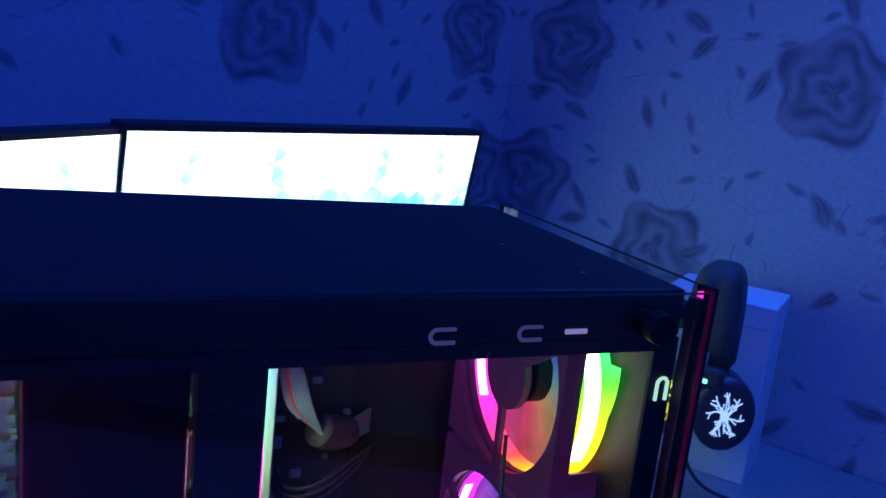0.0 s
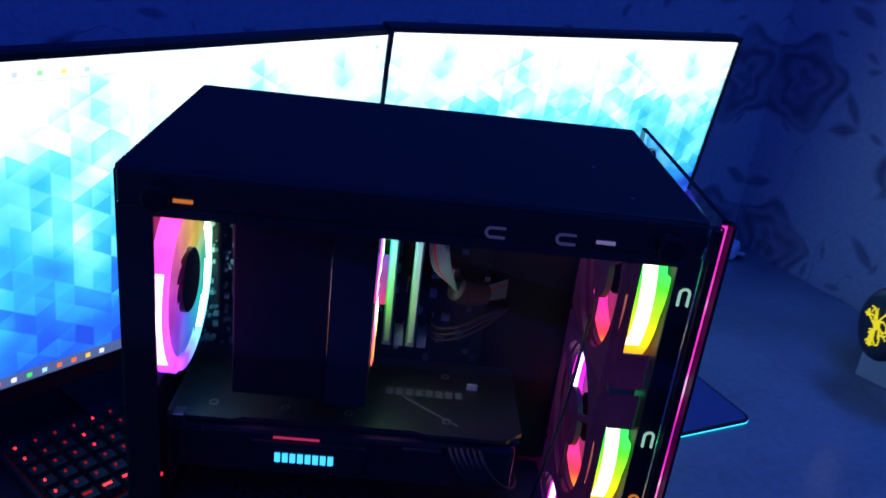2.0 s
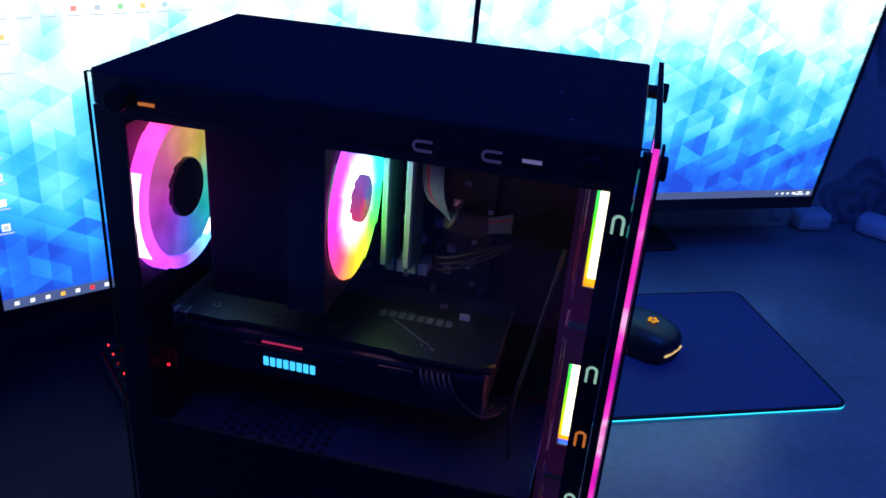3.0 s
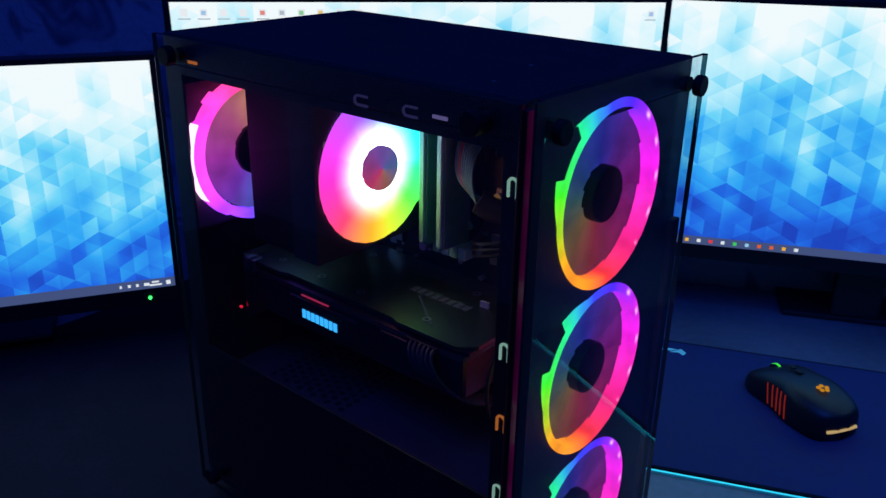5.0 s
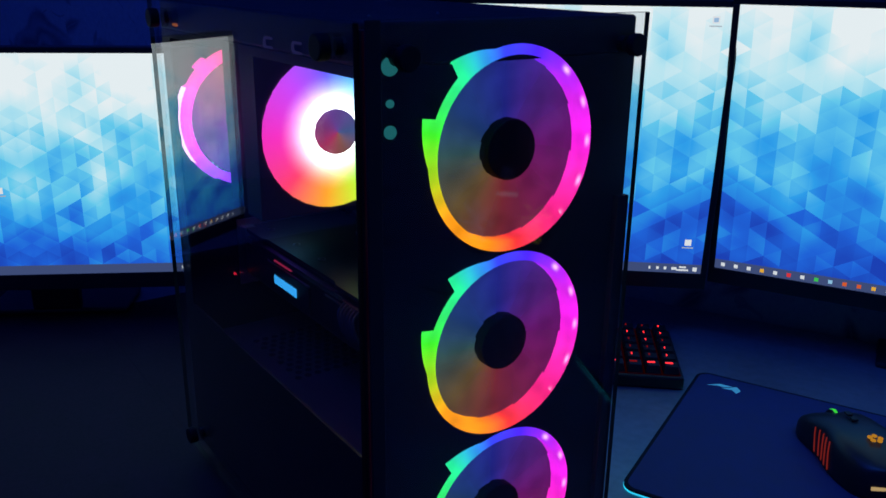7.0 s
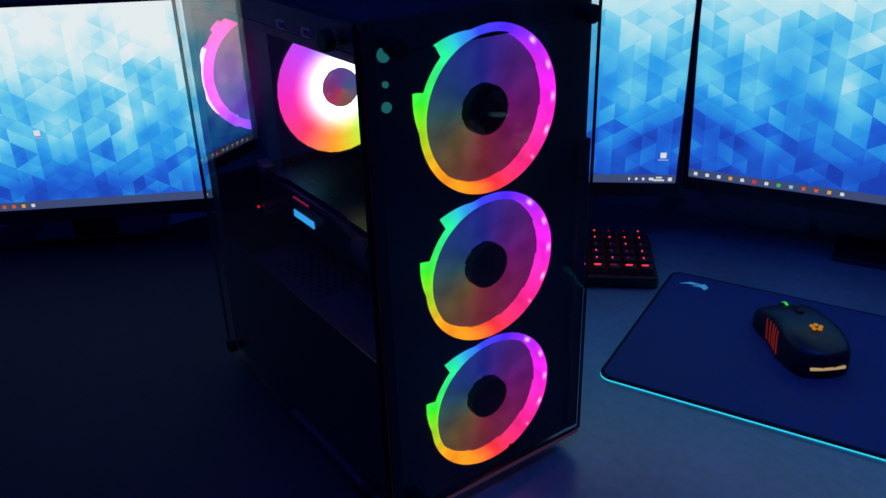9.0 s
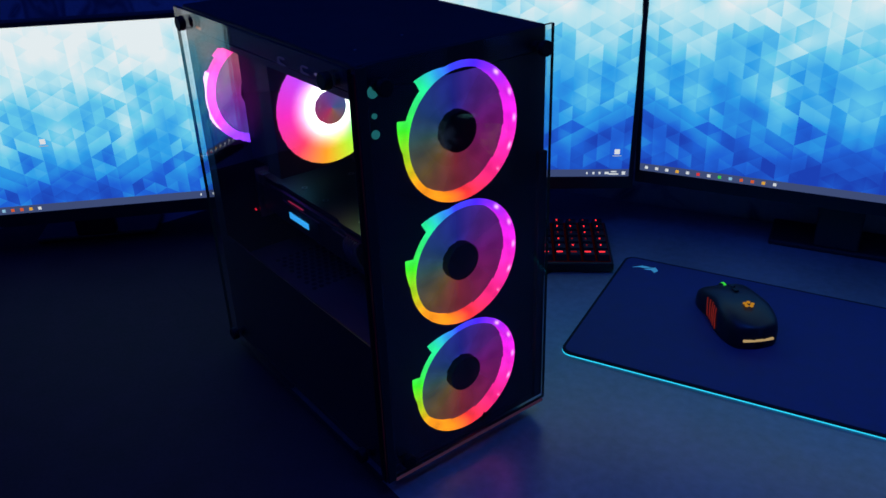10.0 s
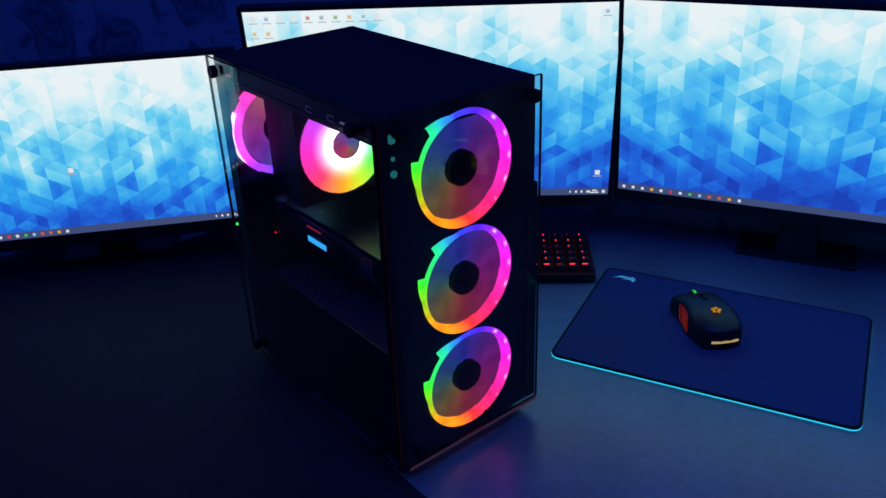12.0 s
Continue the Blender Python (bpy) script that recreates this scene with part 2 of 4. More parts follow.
BLACK_STEEL = surface("black_steel", (0.013, 0.012, 0.014), 0.5, 0.2, 0.25, 300, 0.2, 0.3)
BLACK_PLASTIC = surface("black_plastic", (0.012, 0.012, 0.013), 0.5, 0, 0.2, 200, 0.15, 0.3)
BEZEL = surface("bezel_plastic", (0.012, 0.012, 0.014), 0.4, 0, 0.2, 200, 0.1)
DESK_TOP = surface("desk_laminate", (0.145, 0.145, 0.16), 0.3, 0, 0.35, 90, 0.25, 0.8)
WALL_PAPER = floral_paper("wallpaper")
ROOM_PAINT = surface("room_paint", (0.55, 0.55, 0.57), 0.8, 0, 0.1, 40, 0.2)
FLOOR_WOOD = surface("floor_boards", (0.09, 0.06, 0.045), 0.5, 0, 0.3, 30, 0.2)
PAD_CLOTH = surface("pad_cloth", (0.019, 0.03, 0.11), 0.8, 0, 0.2, 900, 0.4)
PAD_BORDER = surface("pad_border", (0.006, 0.007, 0.012), 0.8, 0, 0.3, 700, 0.5, 0.2)
PAD_EDGE = glow("pad_light_edge", (0.02, 0.40, 0.62), 1.6)
CASE_GLASS = pane_glass("case_glass", (0.93, 0.94, 0.95))
GLASS_EDGE = frosted("glass_edge", (0.008, 0.015, 0.015), 0.3)
FRONT_HUES = [(0.0, (0.88, 0.013, 0.70)), (0.08, (0.75, 0.02, 0.85)), (0.15, (0.3, 0.02, 1.0)), (0.21, (0.08, 0.02, 1.0)), (0.28, (0.04, 0.06, 1.0)), (0.32, (0.03, 0.35, 0.75)),
              (0.36, (0.02, 0.8, 0.3)), (0.46, (0.05, 0.85, 0.02)), (0.53, (0.4, 0.6, 0.01)), (0.60, (1.0, 0.34, 0.01)), (0.70, (1.0, 0.28, 0.01)),
              (0.76, (1.0, 0.04, 0.04)), (0.86, (1.0, 0.02, 0.25)), (0.94, (0.98, 0.025, 0.5)), (1.0, (0.88, 0.013, 0.70))]
RING_FRONT = angle_glow("ring_front", FRONT_HUES, 1.45, diodes=(25.0, 0.0586, 0.0028, 0.7))
RING_DRUM = angle_glow("ring_drum", FRONT_HUES, 1.4)
RING_REAR = angle_glow("ring_rear", [(0.0, (0.1, 0.8, 0.4)), (0.15, (0.9, 0.7, 0.05)), (0.27, (1.0, 0.05, 0.15)), (0.42, (0.9, 0.04, 0.6)),
                       (0.55, (0.85, 0.05, 0.8)), (0.64, (0.35, 0.04, 1.0)), (0.72, (0.12, 0.04, 1.0)), (0.88, (0.1, 0.6, 0.9)), (1.0, (0.1, 0.8, 0.4))], 2.2)
# the hub's light on these blades is put in as their own emission
BLADE_HUBLIT = angle_glow("blade_hub_lit", [(0.0, (0.02, 0.9, 0.5)), (0.14, (0.02, 0.45, 0.8)), (0.27, (0.08, 0.07, 0.7)), (0.38, (0.4, 0.04, 0.58)),
                          (0.5, (0.62, 0.02, 0.34)), (0.62, (0.66, 0.035, 0.1)), (0.72, (0.66, 0.24, 0.015)), (0.79, (0.42, 0.5, 0.02)), (0.88, (0.07, 0.75, 0.05)), (0.96, (0.02, 0.85, 0.2)), (1.0, (0.02, 0.9, 0.5))],
                          2.3, (0.017, 0.046, 3.4))
# likewise the rear ring's light, as emission of the blades
BLADE_REAR = angle_glow("blade_rear_own_glow", [(0.0, (0.1, 0.6, 0.4)), (0.12, (0.8, 0.6, 0.1)), (0.25, (0.95, 0.4, 0.2)), (0.36, (0.8, 0.15, 0.4)), (0.5, (0.6, 0.06, 0.6)),
                        (0.64, (0.28, 0.06, 0.75)), (0.76, (0.08, 0.2, 0.9)), (0.88, (0.02, 0.6, 0.6)), (1.0, (0.1, 0.6, 0.4))], 0.55)
def self_lit_plastic(name, hues, strength, color):
    """Smoky plastic with the ring's scattered light put in as its own faint glow."""
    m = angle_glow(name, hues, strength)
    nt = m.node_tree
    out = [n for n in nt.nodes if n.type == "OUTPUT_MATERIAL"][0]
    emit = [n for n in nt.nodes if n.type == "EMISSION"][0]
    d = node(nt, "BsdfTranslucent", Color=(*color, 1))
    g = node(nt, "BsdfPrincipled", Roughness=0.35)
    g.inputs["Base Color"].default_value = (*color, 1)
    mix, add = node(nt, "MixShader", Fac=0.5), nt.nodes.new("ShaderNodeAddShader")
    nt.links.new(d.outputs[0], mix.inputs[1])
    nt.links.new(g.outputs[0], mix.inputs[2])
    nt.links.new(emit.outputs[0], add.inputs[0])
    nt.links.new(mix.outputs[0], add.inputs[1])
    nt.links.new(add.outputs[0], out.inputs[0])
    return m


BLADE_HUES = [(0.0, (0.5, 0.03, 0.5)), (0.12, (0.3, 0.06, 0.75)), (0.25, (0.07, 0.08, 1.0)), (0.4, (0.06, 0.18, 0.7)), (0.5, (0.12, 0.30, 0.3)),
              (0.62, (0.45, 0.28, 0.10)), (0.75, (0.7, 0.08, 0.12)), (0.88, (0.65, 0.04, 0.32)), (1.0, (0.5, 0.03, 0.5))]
BLADE = self_lit_plastic("blade_scatter_glow", BLADE_HUES, 0.27, (0.035, 0.04, 0.06))
def pane_edge_glow(name):
    """Pane edge with the fans' light put in as its own glow: pink and violet patches along its height."""
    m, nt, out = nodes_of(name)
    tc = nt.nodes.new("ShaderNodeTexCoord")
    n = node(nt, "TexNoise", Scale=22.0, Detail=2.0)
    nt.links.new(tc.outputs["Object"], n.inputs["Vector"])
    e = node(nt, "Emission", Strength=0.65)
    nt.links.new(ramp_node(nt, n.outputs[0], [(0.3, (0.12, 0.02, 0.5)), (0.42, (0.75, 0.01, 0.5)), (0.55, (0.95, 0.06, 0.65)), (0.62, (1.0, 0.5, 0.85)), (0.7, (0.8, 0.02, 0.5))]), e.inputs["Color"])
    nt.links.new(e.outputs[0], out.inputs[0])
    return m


# violet fan light on the frame, added as a faint emission
FROST_GLOW = self_lit_plastic("frost_scatter_glow", [(0.0, (0.6, 0.05, 0.6)), (0.25, (0.25, 0.08, 0.7)), (0.5, (0.4, 0.08, 0.5)), (0.75, (0.5, 0.05, 0.5)), (1.0, (0.6, 0.05, 0.6))], 0.02, (0.04, 0.03, 0.055))
EDGE_GLOW = pane_edge_glow("edge_light")
HUB_BLACK = surface("hub_black", (0.007, 0.007, 0.008), 0.6, 0, 0.2, 200, 0.05, 0.15)
FAN_FRAME = surface("fan_frame", (0.02, 0.02, 0.022), 0.5, 0, 0.2, 200, 0.1)


# ---- building helpers ----
def mesh_of(name, bm, material):
    me = bpy.data.meshes.new(name)
    bm.normal_update()
    bm.to_mesh(me)
    bm.free()
    me.materials.append(material)
    return me


def part(name, bm, material, parent=None, label=""):
    ob = new(name, mesh_of(name, bm, material))
    if parent is not None:
        ob.parent = parent
    return tagged(ob, label)


def thing(name, label, category, at=None, group="", kind=""):
    ob = new(name)
    ob.empty_display_size = 0.02
    if at is not None:
        ob.matrix_world = at
    return tagged(ob, label, category, group, kind)


def box(bm, lo, hi, bevel=0.0):
    c = [(a + b) / 2 for a, b in zip(lo, hi)]
    d = [b - a for a, b in zip(lo, hi)]
    made = bmesh.ops.create_cube(bm, size=1, matrix=Matrix.Translation(c) @ Matrix.Diagonal((*d, 1)))
    if bevel:
        edges = list({e for v in made["verts"] for e in v.link_edges})
        bmesh.ops.bevel(bm, geom=edges, offset=bevel, segments=2, profile=0.5, affect="EDGES")
    return bm


def boxed(lo, hi, bevel=0.0):
    return box(bmesh.new(), lo, hi, bevel)


def cyl(bm, center, r, depth, axis="Z", seg=32, r2=None, bevel=0.0):
    turn = {"X": pose(0, 0, 0, 0, 90, 0), "Y": pose(0, 0, 0, 90, 0, 0), "Z": Matrix()}[axis]
    made = bmesh.ops.create_cone(bm, cap_ends=True, segments=seg, radius1=r, radius2=r if r2 is None else r2, depth=depth,
                                 matrix=Matrix.Translation(center) @ turn)
    if bevel:
        edges = [e for e in {e for v in made["verts"] for e in v.link_edges} if any(len(f.verts) > 4 for f in e.link_faces)]
        bmesh.ops.bevel(bm, geom=edges, offset=bevel, segments=2, profile=0.5, affect="EDGES")
    return bm


def cylinder(*a, **k):
    return cyl(bmesh.new(), *a, **k)


def ring_bm(outer, inner, y0, y1, seg=96):
    """A ring round the y axis between y0 and y1; outer(angle) and inner(angle) give the radii."""
    bm = bmesh.new()
    loops = []
    for rad, y in ((inner, y0), (outer, y0), (outer, y1), (inner, y1)):
        loops.append([bm.verts.new((rad(a) * math.cos(a), y, rad(a) * math.sin(a))) for a in (2 * math.pi * k / seg for k in range(seg))])
    for k in range(4):
        p, q = loops[k], loops[(k + 1) % 4]
        for j in range(seg):
            bm.faces.new((p[j], p[(j + 1) % seg], q[(j + 1) % seg], q[j]))
    bmesh.ops.recalc_face_normals(bm, faces=bm.faces)
    return bm


def plate_hole(bm, x0, x1, z0, z1, cx, cz, r, y0, y1, seg=64):
    """A plate in the xz plane with a round hole."""
    fr, bk = [], []
    for k in range(seg):
        a = 2 * math.pi * k / seg
        c, s = math.cos(a), math.sin(a)
        t = min((((x1 if c > 0 else x0) - cx) / c) if abs(c) > 1e-6 else 1e9, (((z1 if s > 0 else z0) - cz) / s) if abs(s) > 1e-6 else 1e9)
        for store, y in ((fr, y0), (bk, y1)):
            store.append((bm.verts.new((cx + r * c, y, cz + r * s)), bm.verts.new((cx + t * c, y, cz + t * s))))
    for k in range(seg):
        j = (k + 1) % seg
        bm.faces.new((fr[k][0], fr[k][1], fr[j][1], fr[j][0]))
        bm.faces.new((bk[k][0], bk[j][0], bk[j][1], bk[k][1]))
        bm.faces.new((fr[k][0], fr[j][0], bk[j][0], bk[k][0]))
        bm.faces.new((fr[k][1], bk[k][1], bk[j][1], fr[j][1]))
    # corners left open by the fan of quads
    for x, z in ((x0, z0), (x1, z0), (x1, z1), (x0, z1)):
        a = math.atan2(z - cz, x - cx) % (2 * math.pi)
        k = int(a / (2 * math.pi) * seg) % seg
        j = (k + 1) % seg
        for pairs, y in ((fr, y0), (bk, y1)):
            v = bm.verts.new((x, y, z))
            try:
                bm.faces.new((pairs[k][1], v, pairs[j][1]))
            except ValueError:
                pass
    bmesh.ops.recalc_face_normals(bm, faces=bm.faces)
    return bm


def tube_path(bm, pts, r, seg=8):
    """A round cable through points."""
    pts = [Vector(p) for p in pts]
    fine = []
    n = len(pts)
    for k in range(n - 1):
        p0, p1, p2, p3 = pts[max(k - 1, 0)], pts[k], pts[k + 1], pts[min(k + 2, n - 1)]
        for j in range(8):
            t = j / 8
            fine.append(0.5 * ((2 * p1) + (p2 - p0) * t + (2 * p0 - 5 * p1 + 4 * p2 - p3) * t * t + (3 * p1 - p0 - 3 * p2 + p3) * t ** 3))
    fine.append(pts[-1])
    rings, side = [], Vector((0.3, 0.5, 0.8))
    for k, p in enumerate(fine):
        d = (fine[min(k + 1, len(fine) - 1)] - fine[max(k - 1, 0)]).normalized()
        side = (side - d * side.dot(d)).normalized()
        up = d.cross(side)
        rings.append([bm.verts.new(p + r * (math.cos(a) * side + math.sin(a) * up)) for a in (2 * math.pi * j / seg for j in range(seg))])
    for p, q in zip(rings, rings[1:]):
        for j in range(seg):
            bm.faces.new((p[j], p[(j + 1) % seg], q[(j + 1) % seg], q[j]))
    bm.faces.new(rings[0][::-1]), bm.faces.new(rings[-1])
    for f in bm.faces:
        f.smooth = True
    return bm


def smooth(bm):
    for f in bm.faces:
        f.smooth = True
    return bm


# ---- room ----
U, N = Vector((0.447, -0.894, 0)), Vector((0.894, 0.447, 0))
YAW = math.degrees(math.atan2(U.y, U.x))  # local x runs along the back wall, local y towards it
ROOM = pose(0, 0, 0, 0, 0, YAW)
B0, B1, A0, A1, FLOOR_Z, CEIL_Z = -2.4, 0.66, -1.45, 0.87, -0.74, 1.9


def slab(name, lo, hi, material, label, bevel=0.0):
    ob = part(name, boxed(lo, hi, bevel), material)
    ob.matrix_world = ROOM
    return tagged(ob, label, name.split("_")[0], kind="structure")


slab("floor", (A0 - 0.1, B0 - 0.1, FLOOR_Z - 0.1), (A1 + 0.1, B1 + 0.1, FLOOR_Z), FLOOR_WOOD, "dark wooden floor of the dim room")
slab("ceiling", (A0 - 0.1, B0 - 0.1, CEIL_Z), (A1 + 0.1, B1 + 0.1, CEIL_Z + 0.1), ROOM_PAINT, "plain painted ceiling of the dim room")
slab("wall_back", (A0 - 0.1, B1, FLOOR_Z), (A1 + 0.1, B1 + 0.1, CEIL_Z), WALL_PAPER, "pale wallpapered wall with dark flowers in blue light")
slab("wall_left", (A0 - 0.1, B0, FLOOR_Z), (A0, B1, CEIL_Z), ROOM_PAINT, "plain painted wall beside the desk")
slab("wall_right", (A1, B0, FLOOR_Z), (A1 + 0.1, B1, CEIL_Z), WALL_PAPER, "pale wallpapered side wall with dark flowers")
slab("wall_front", (A0 - 0.1, B0 - 0.1, FLOOR_Z), (A1 + 0.1, B0, CEIL_Z), ROOM_PAINT, "plain painted wall behind the desk chair side")

# ---- desk ----
desk = thing("desk", "dark grey laminate corner desk with a dull sheen", "desk", ROOM)
part("desktop", boxed((A0 + 0.01, -0.72, -0.03), (A1 - 0.005, B1 - 0.005, 0.0), 0.004), DESK_TOP, desk)
for x in (A0 + 0.06, -0.3, 0.74):
    for y in (-0.66, B1 - 0.06):
        part("leg", boxed((x - 0.025, y - 0.025, FLOOR_Z), (x + 0.025, y + 0.025, -0.03), 0.003), BLACK_STEEL, desk)


# ---- monitors ----
def monitor(center, direction, w, h, tilt, label, power=1.0, foot=0.0, base=(0.03, 0.165), lift=0.0):
    """Screen centre, horizontal run of the screen (from its left to its right), size, and how far the top leans forward in degrees."""
    d = Vector((*direction, 0)).normalized()
    yaw = math.degrees(math.atan2(d.y, d.x))
    m = pose(*center, 0, 0, yaw) @ pose(0, 0, 0, tilt, 0, 0)
    top = thing("monitor", label, "monitor", pose(center[0], center[1], 0, 0, 0, yaw), "monitors on the desk")
    inv = top.matrix_world.inverted() @ m
    e = 0.007
    shell = bmesh.new()
    box(shell, (-w / 2 - e, 0.002, -h / 2 - 0.02), (w / 2 + e, 0.022, h / 2 + e), 0.003)
    box(shell, (-w / 2 + 0.06, 0.02, -h / 2 + 0.03), (w / 2 - 0.06, 0.045, h / 2 - 0.05), 0.01)
    ob = part("housing", shell, BEZEL, top)
    ob.matrix_local = inv
    for lo, hi in (((-w / 2 - e, -0.002, h / 2), (w / 2 + e, 0.004, h / 2 + e)), ((-w / 2 - e, -0.002, -h / 2 - 0.02), (w / 2 + e, 0.004, -h / 2)),
                   ((-w / 2 - e, -0.002, -h / 2), (-w / 2, 0.004, h / 2)), ((w / 2, -0.002, -h / 2), (w / 2 + e, 0.004, h / 2))):
        part("bezel", boxed(lo, hi, 0.0008), BEZEL, top).matrix_local = inv
    scr = part("screen", boxed((-w / 2, 0.0, -h / 2), (w / 2, 0.0025, h / 2)), screen_picture("screen_picture", w, h, power, lift), top, "lit screen with a blue triangle pattern")
    scr.matrix_local = inv
    part("neck", boxed((-0.03, 0.046, 0.008), (0.03, 0.065, center[2] + 0.02), 0.004), BEZEL, top)
    part("base", boxed((-0.09, base[0], foot), (0.09, base[1], foot + 0.008), 0.003), BEZEL, top)
    return top, inv


TASKBAR = glow("taskbar_tone", (0.05, 0.075, 0.19), 1.0)
ICON_TONES = [glow("icon_tone", c, 0.9) for c in ((0.75, 0.8, 0.85), (0.8, 0.04, 0.05), (0.05, 0.6, 0.1), (0.85, 0.45, 0.05), (0.75, 0.12, 0.03), (0.3, 0.6, 0.85), (0.12, 0.14, 0.2))]


PALE_TONES = [glow("icon_pale", c, 0.9) for c in ((0.82, 0.86, 0.9), (0.75, 0.25, 0.22), (0.25, 0.6, 0.3), (0.8, 0.55, 0.2), (0.75, 0.3, 0.2), (0.35, 0.55, 0.8), (0.42, 0.5, 0.58))]


def screen_things(mon, w, h, start, desktop, clock):
    """Taskbar along the foot of the screen, with its small icons, and icons on the desktop (x from the left, z from the top, tone)."""
    top, inv = mon

    def flat(name, x0, z0, x1, z1, tone, y):
        ob = part(name, boxed((x0, y, z0), (x1, y + 0.0006, z1)), tone, top)
        ob.matrix_local = inv

    flat("taskbar", -w / 2, -h / 2, w / 2, -h / 2 + 0.0115, TASKBAR, -0.0006)
    tones = [0, 0, 0, 3, 0, 1, 0, 2, 5, 4, 4, 3, 0]
    for k, tone in enumerate(tones):
        x = -w / 2 + start + k * 0.0148 * w / 0.556
        flat("taskbar_icon", x - 0.0022, -h / 2 + 0.0036, x + 0.0022, -h / 2 + 0.0080, ICON_TONES[tone], -0.0012)
    if clock:
        for k, wide in enumerate((0.002, 0.003, 0.003, 0.006)):
            x = w / 2 - 0.062 + k * 0.009
            flat("tray_mark", x, -h / 2 + 0.004, x + wide, -h / 2 + 0.0075, ICON_TONES[0], -0.0012)
        flat("clock_bar", w / 2 - 0.026, -h / 2 + 0.0068, w / 2 - 0.018, -h / 2 + 0.0088, ICON_TONES[0], -0.0012)
        flat("clock_bar", w / 2 - 0.029, -h / 2 + 0.003, w / 2 - 0.015, -h / 2 + 0.005, ICON_TONES[0], -0.0012)
        flat("tray_mark", w / 2 - 0.010, -h / 2 + 0.003, w / 2 - 0.005, -h / 2 + 0.008, ICON_TONES[0], -0.0012)
    for x, z, tone in desktop:
        cx, cz = -w / 2 + x, h / 2 - z
        flat("desktop_icon", cx - 0.0038, cz - 0.003, cx + 0.0038, cz + 0.0046, PALE_TONES[0], -0.0006)
        flat("desktop_icon", cx - 0.0024, cz - 0.0014, cx + 0.0024, cz + 0.0030, PALE_TONES[tone], -0.0012)
        flat("icon_caption", cx - 0.0065, cz - 0.0064, cx + 0.0065, cz - 0.0052, PALE_TONES[6], -0.0006)


mon_c = monitor((0.276, 0.391, 0.2485), (0.749, -0.662), 0.551, 0.312, 4.5, "wide black monitor with a lit blue wallpaper, behind the computer")
mon_r = monitor((0.617, -0.047, 0.2535), (0.447, -0.894), 0.56, 0.311, 7.5, "wide black monitor with a lit blue wallpaper, beside the wall", base=(0.045, 0.125))
mon_l = monitor((-0.163, 0.704, 0.209), (0.869, -0.495), 0.476, 0.268, 0.0, "smaller black monitor with a lit blue wallpaper and green power light", foot=0.0015, base=(0.045, 0.125), power=1.0, lift=0.10)
icons = [(0.014 + 0.0205 * k, 0.012, (0, 5, 0, 0, 1, 6, 2, 3, 5, 0)[k]) for k in range(10)]
icons += [(0.014 + 0.0205 * (r // 8), 0.034 + 0.0265 * (r % 8), (3, 0, 1, 1, 3, 5, 0, 6)[r % 8]) for r in range(10)]
icons += [(0.532, 0.014, 5), (0.532, 0.273, 0)]
screen_things(mon_c, 0.551, 0.312, 0.0125, icons, True)
screen_things(mon_r, 0.56, 0.311, 0.0095, [], True)
screen_things(mon_l, 0.476, 0.268, 0.03, [(0.21, 0.162, 0)], True)
led = part("power_light", cylinder((0.476 / 2 - 0.03, -0.003, -0.145), 0.002, 0.003, "Y", 12), glow("led_green", (0.05, 1.0, 0.15), 2.0), mon_l[0], "green power light")
led.matrix_local = mon_l[1]

# ---- computer ----
def glass_sheet(lo, hi, axis):
    bm = boxed(lo, hi, 0.0005)
    bm.normal_update()
    for f in bm.faces:
        f.material_index = 0 if abs(f.normal[axis]) > 0.9 else 1
    return bm


CASE = thing("computer_case", "black tower computer case with tinted glass front and side panes", "computer")
XL, XR, YF, YB, ZB, ZT = -0.099, 0.096, -0.006, 0.323, 0.016, 0.415
part("top_panel", boxed((XL, YF, 0.392), (XR, YB, ZT), 0.002), BLACK_STEEL, CASE)
for x, y in ((-0.019, 0.047), (-0.074, 0.034)):
    part("screw", cylinder((x, y, ZT + 0.0004), 0.0013, 0.0012, "Z", 12), surface("screw_steel", (0.7, 0.7, 0.72), 0.25, 1.0, 0.1, 100, 0.0), CASE, "tiny bright screw head")
part("bottom_panel", boxed((XL, YF, ZB), (XR, YB, ZB + 0.01), 0.002), BLACK_STEEL, CASE)
part("right_panel", boxed((XR - 0.003, YF + 0.004, ZB + 0.01), (XR, YB - 0.003, 0.392)), BLACK_STEEL, CASE)
front = bmesh.new()
FZ = (0.3395, 0.2145, 0.0895)
cuts = (0.392, 0.277, 0.152, 0.026)
for k in range(3):
    plate_hole(front, XL, XR, cuts[k + 1], cuts[k], 0, FZ[k], 0.0605, YF, YF + 0.003)
part("front_panel", front, BLACK_STEEL, CASE)
part("side_rail", boxed((XL, YF + 0.003, 0.386), (XL + 0.002, YB, 0.392)), BLACK_STEEL, CASE)
part("side_rail", boxed((XL, YF + 0.003, ZB + 0.01), (XL + 0.002, YB, 0.158)), BLACK_STEEL, CASE)
part("side_rail", boxed((XL, YF + 0.003, 0.158), (XL + 0.002, 0.0068, 0.386)), BLACK_STEEL, CASE)
part("side_rail", boxed((XL, 0.303, 0.158), (XL + 0.002, YB, 0.386)), BLACK_STEEL, CASE)
rear = bmesh.new()
plate_hole(rear, XL + 0.002, 0.03, 0.25, 0.39, -0.036, 0.318, 0.056, YB - 0.002, YB)
box(rear, (0.03, YB - 0.002, ZB + 0.01), (XR - 0.003, YB, 0.392))
box(rear, (XL + 0.002, YB - 0.002, ZB + 0.01), (0.03, YB, 0.25))
part("rear_panel", rear, BLACK_STEEL, CASE)
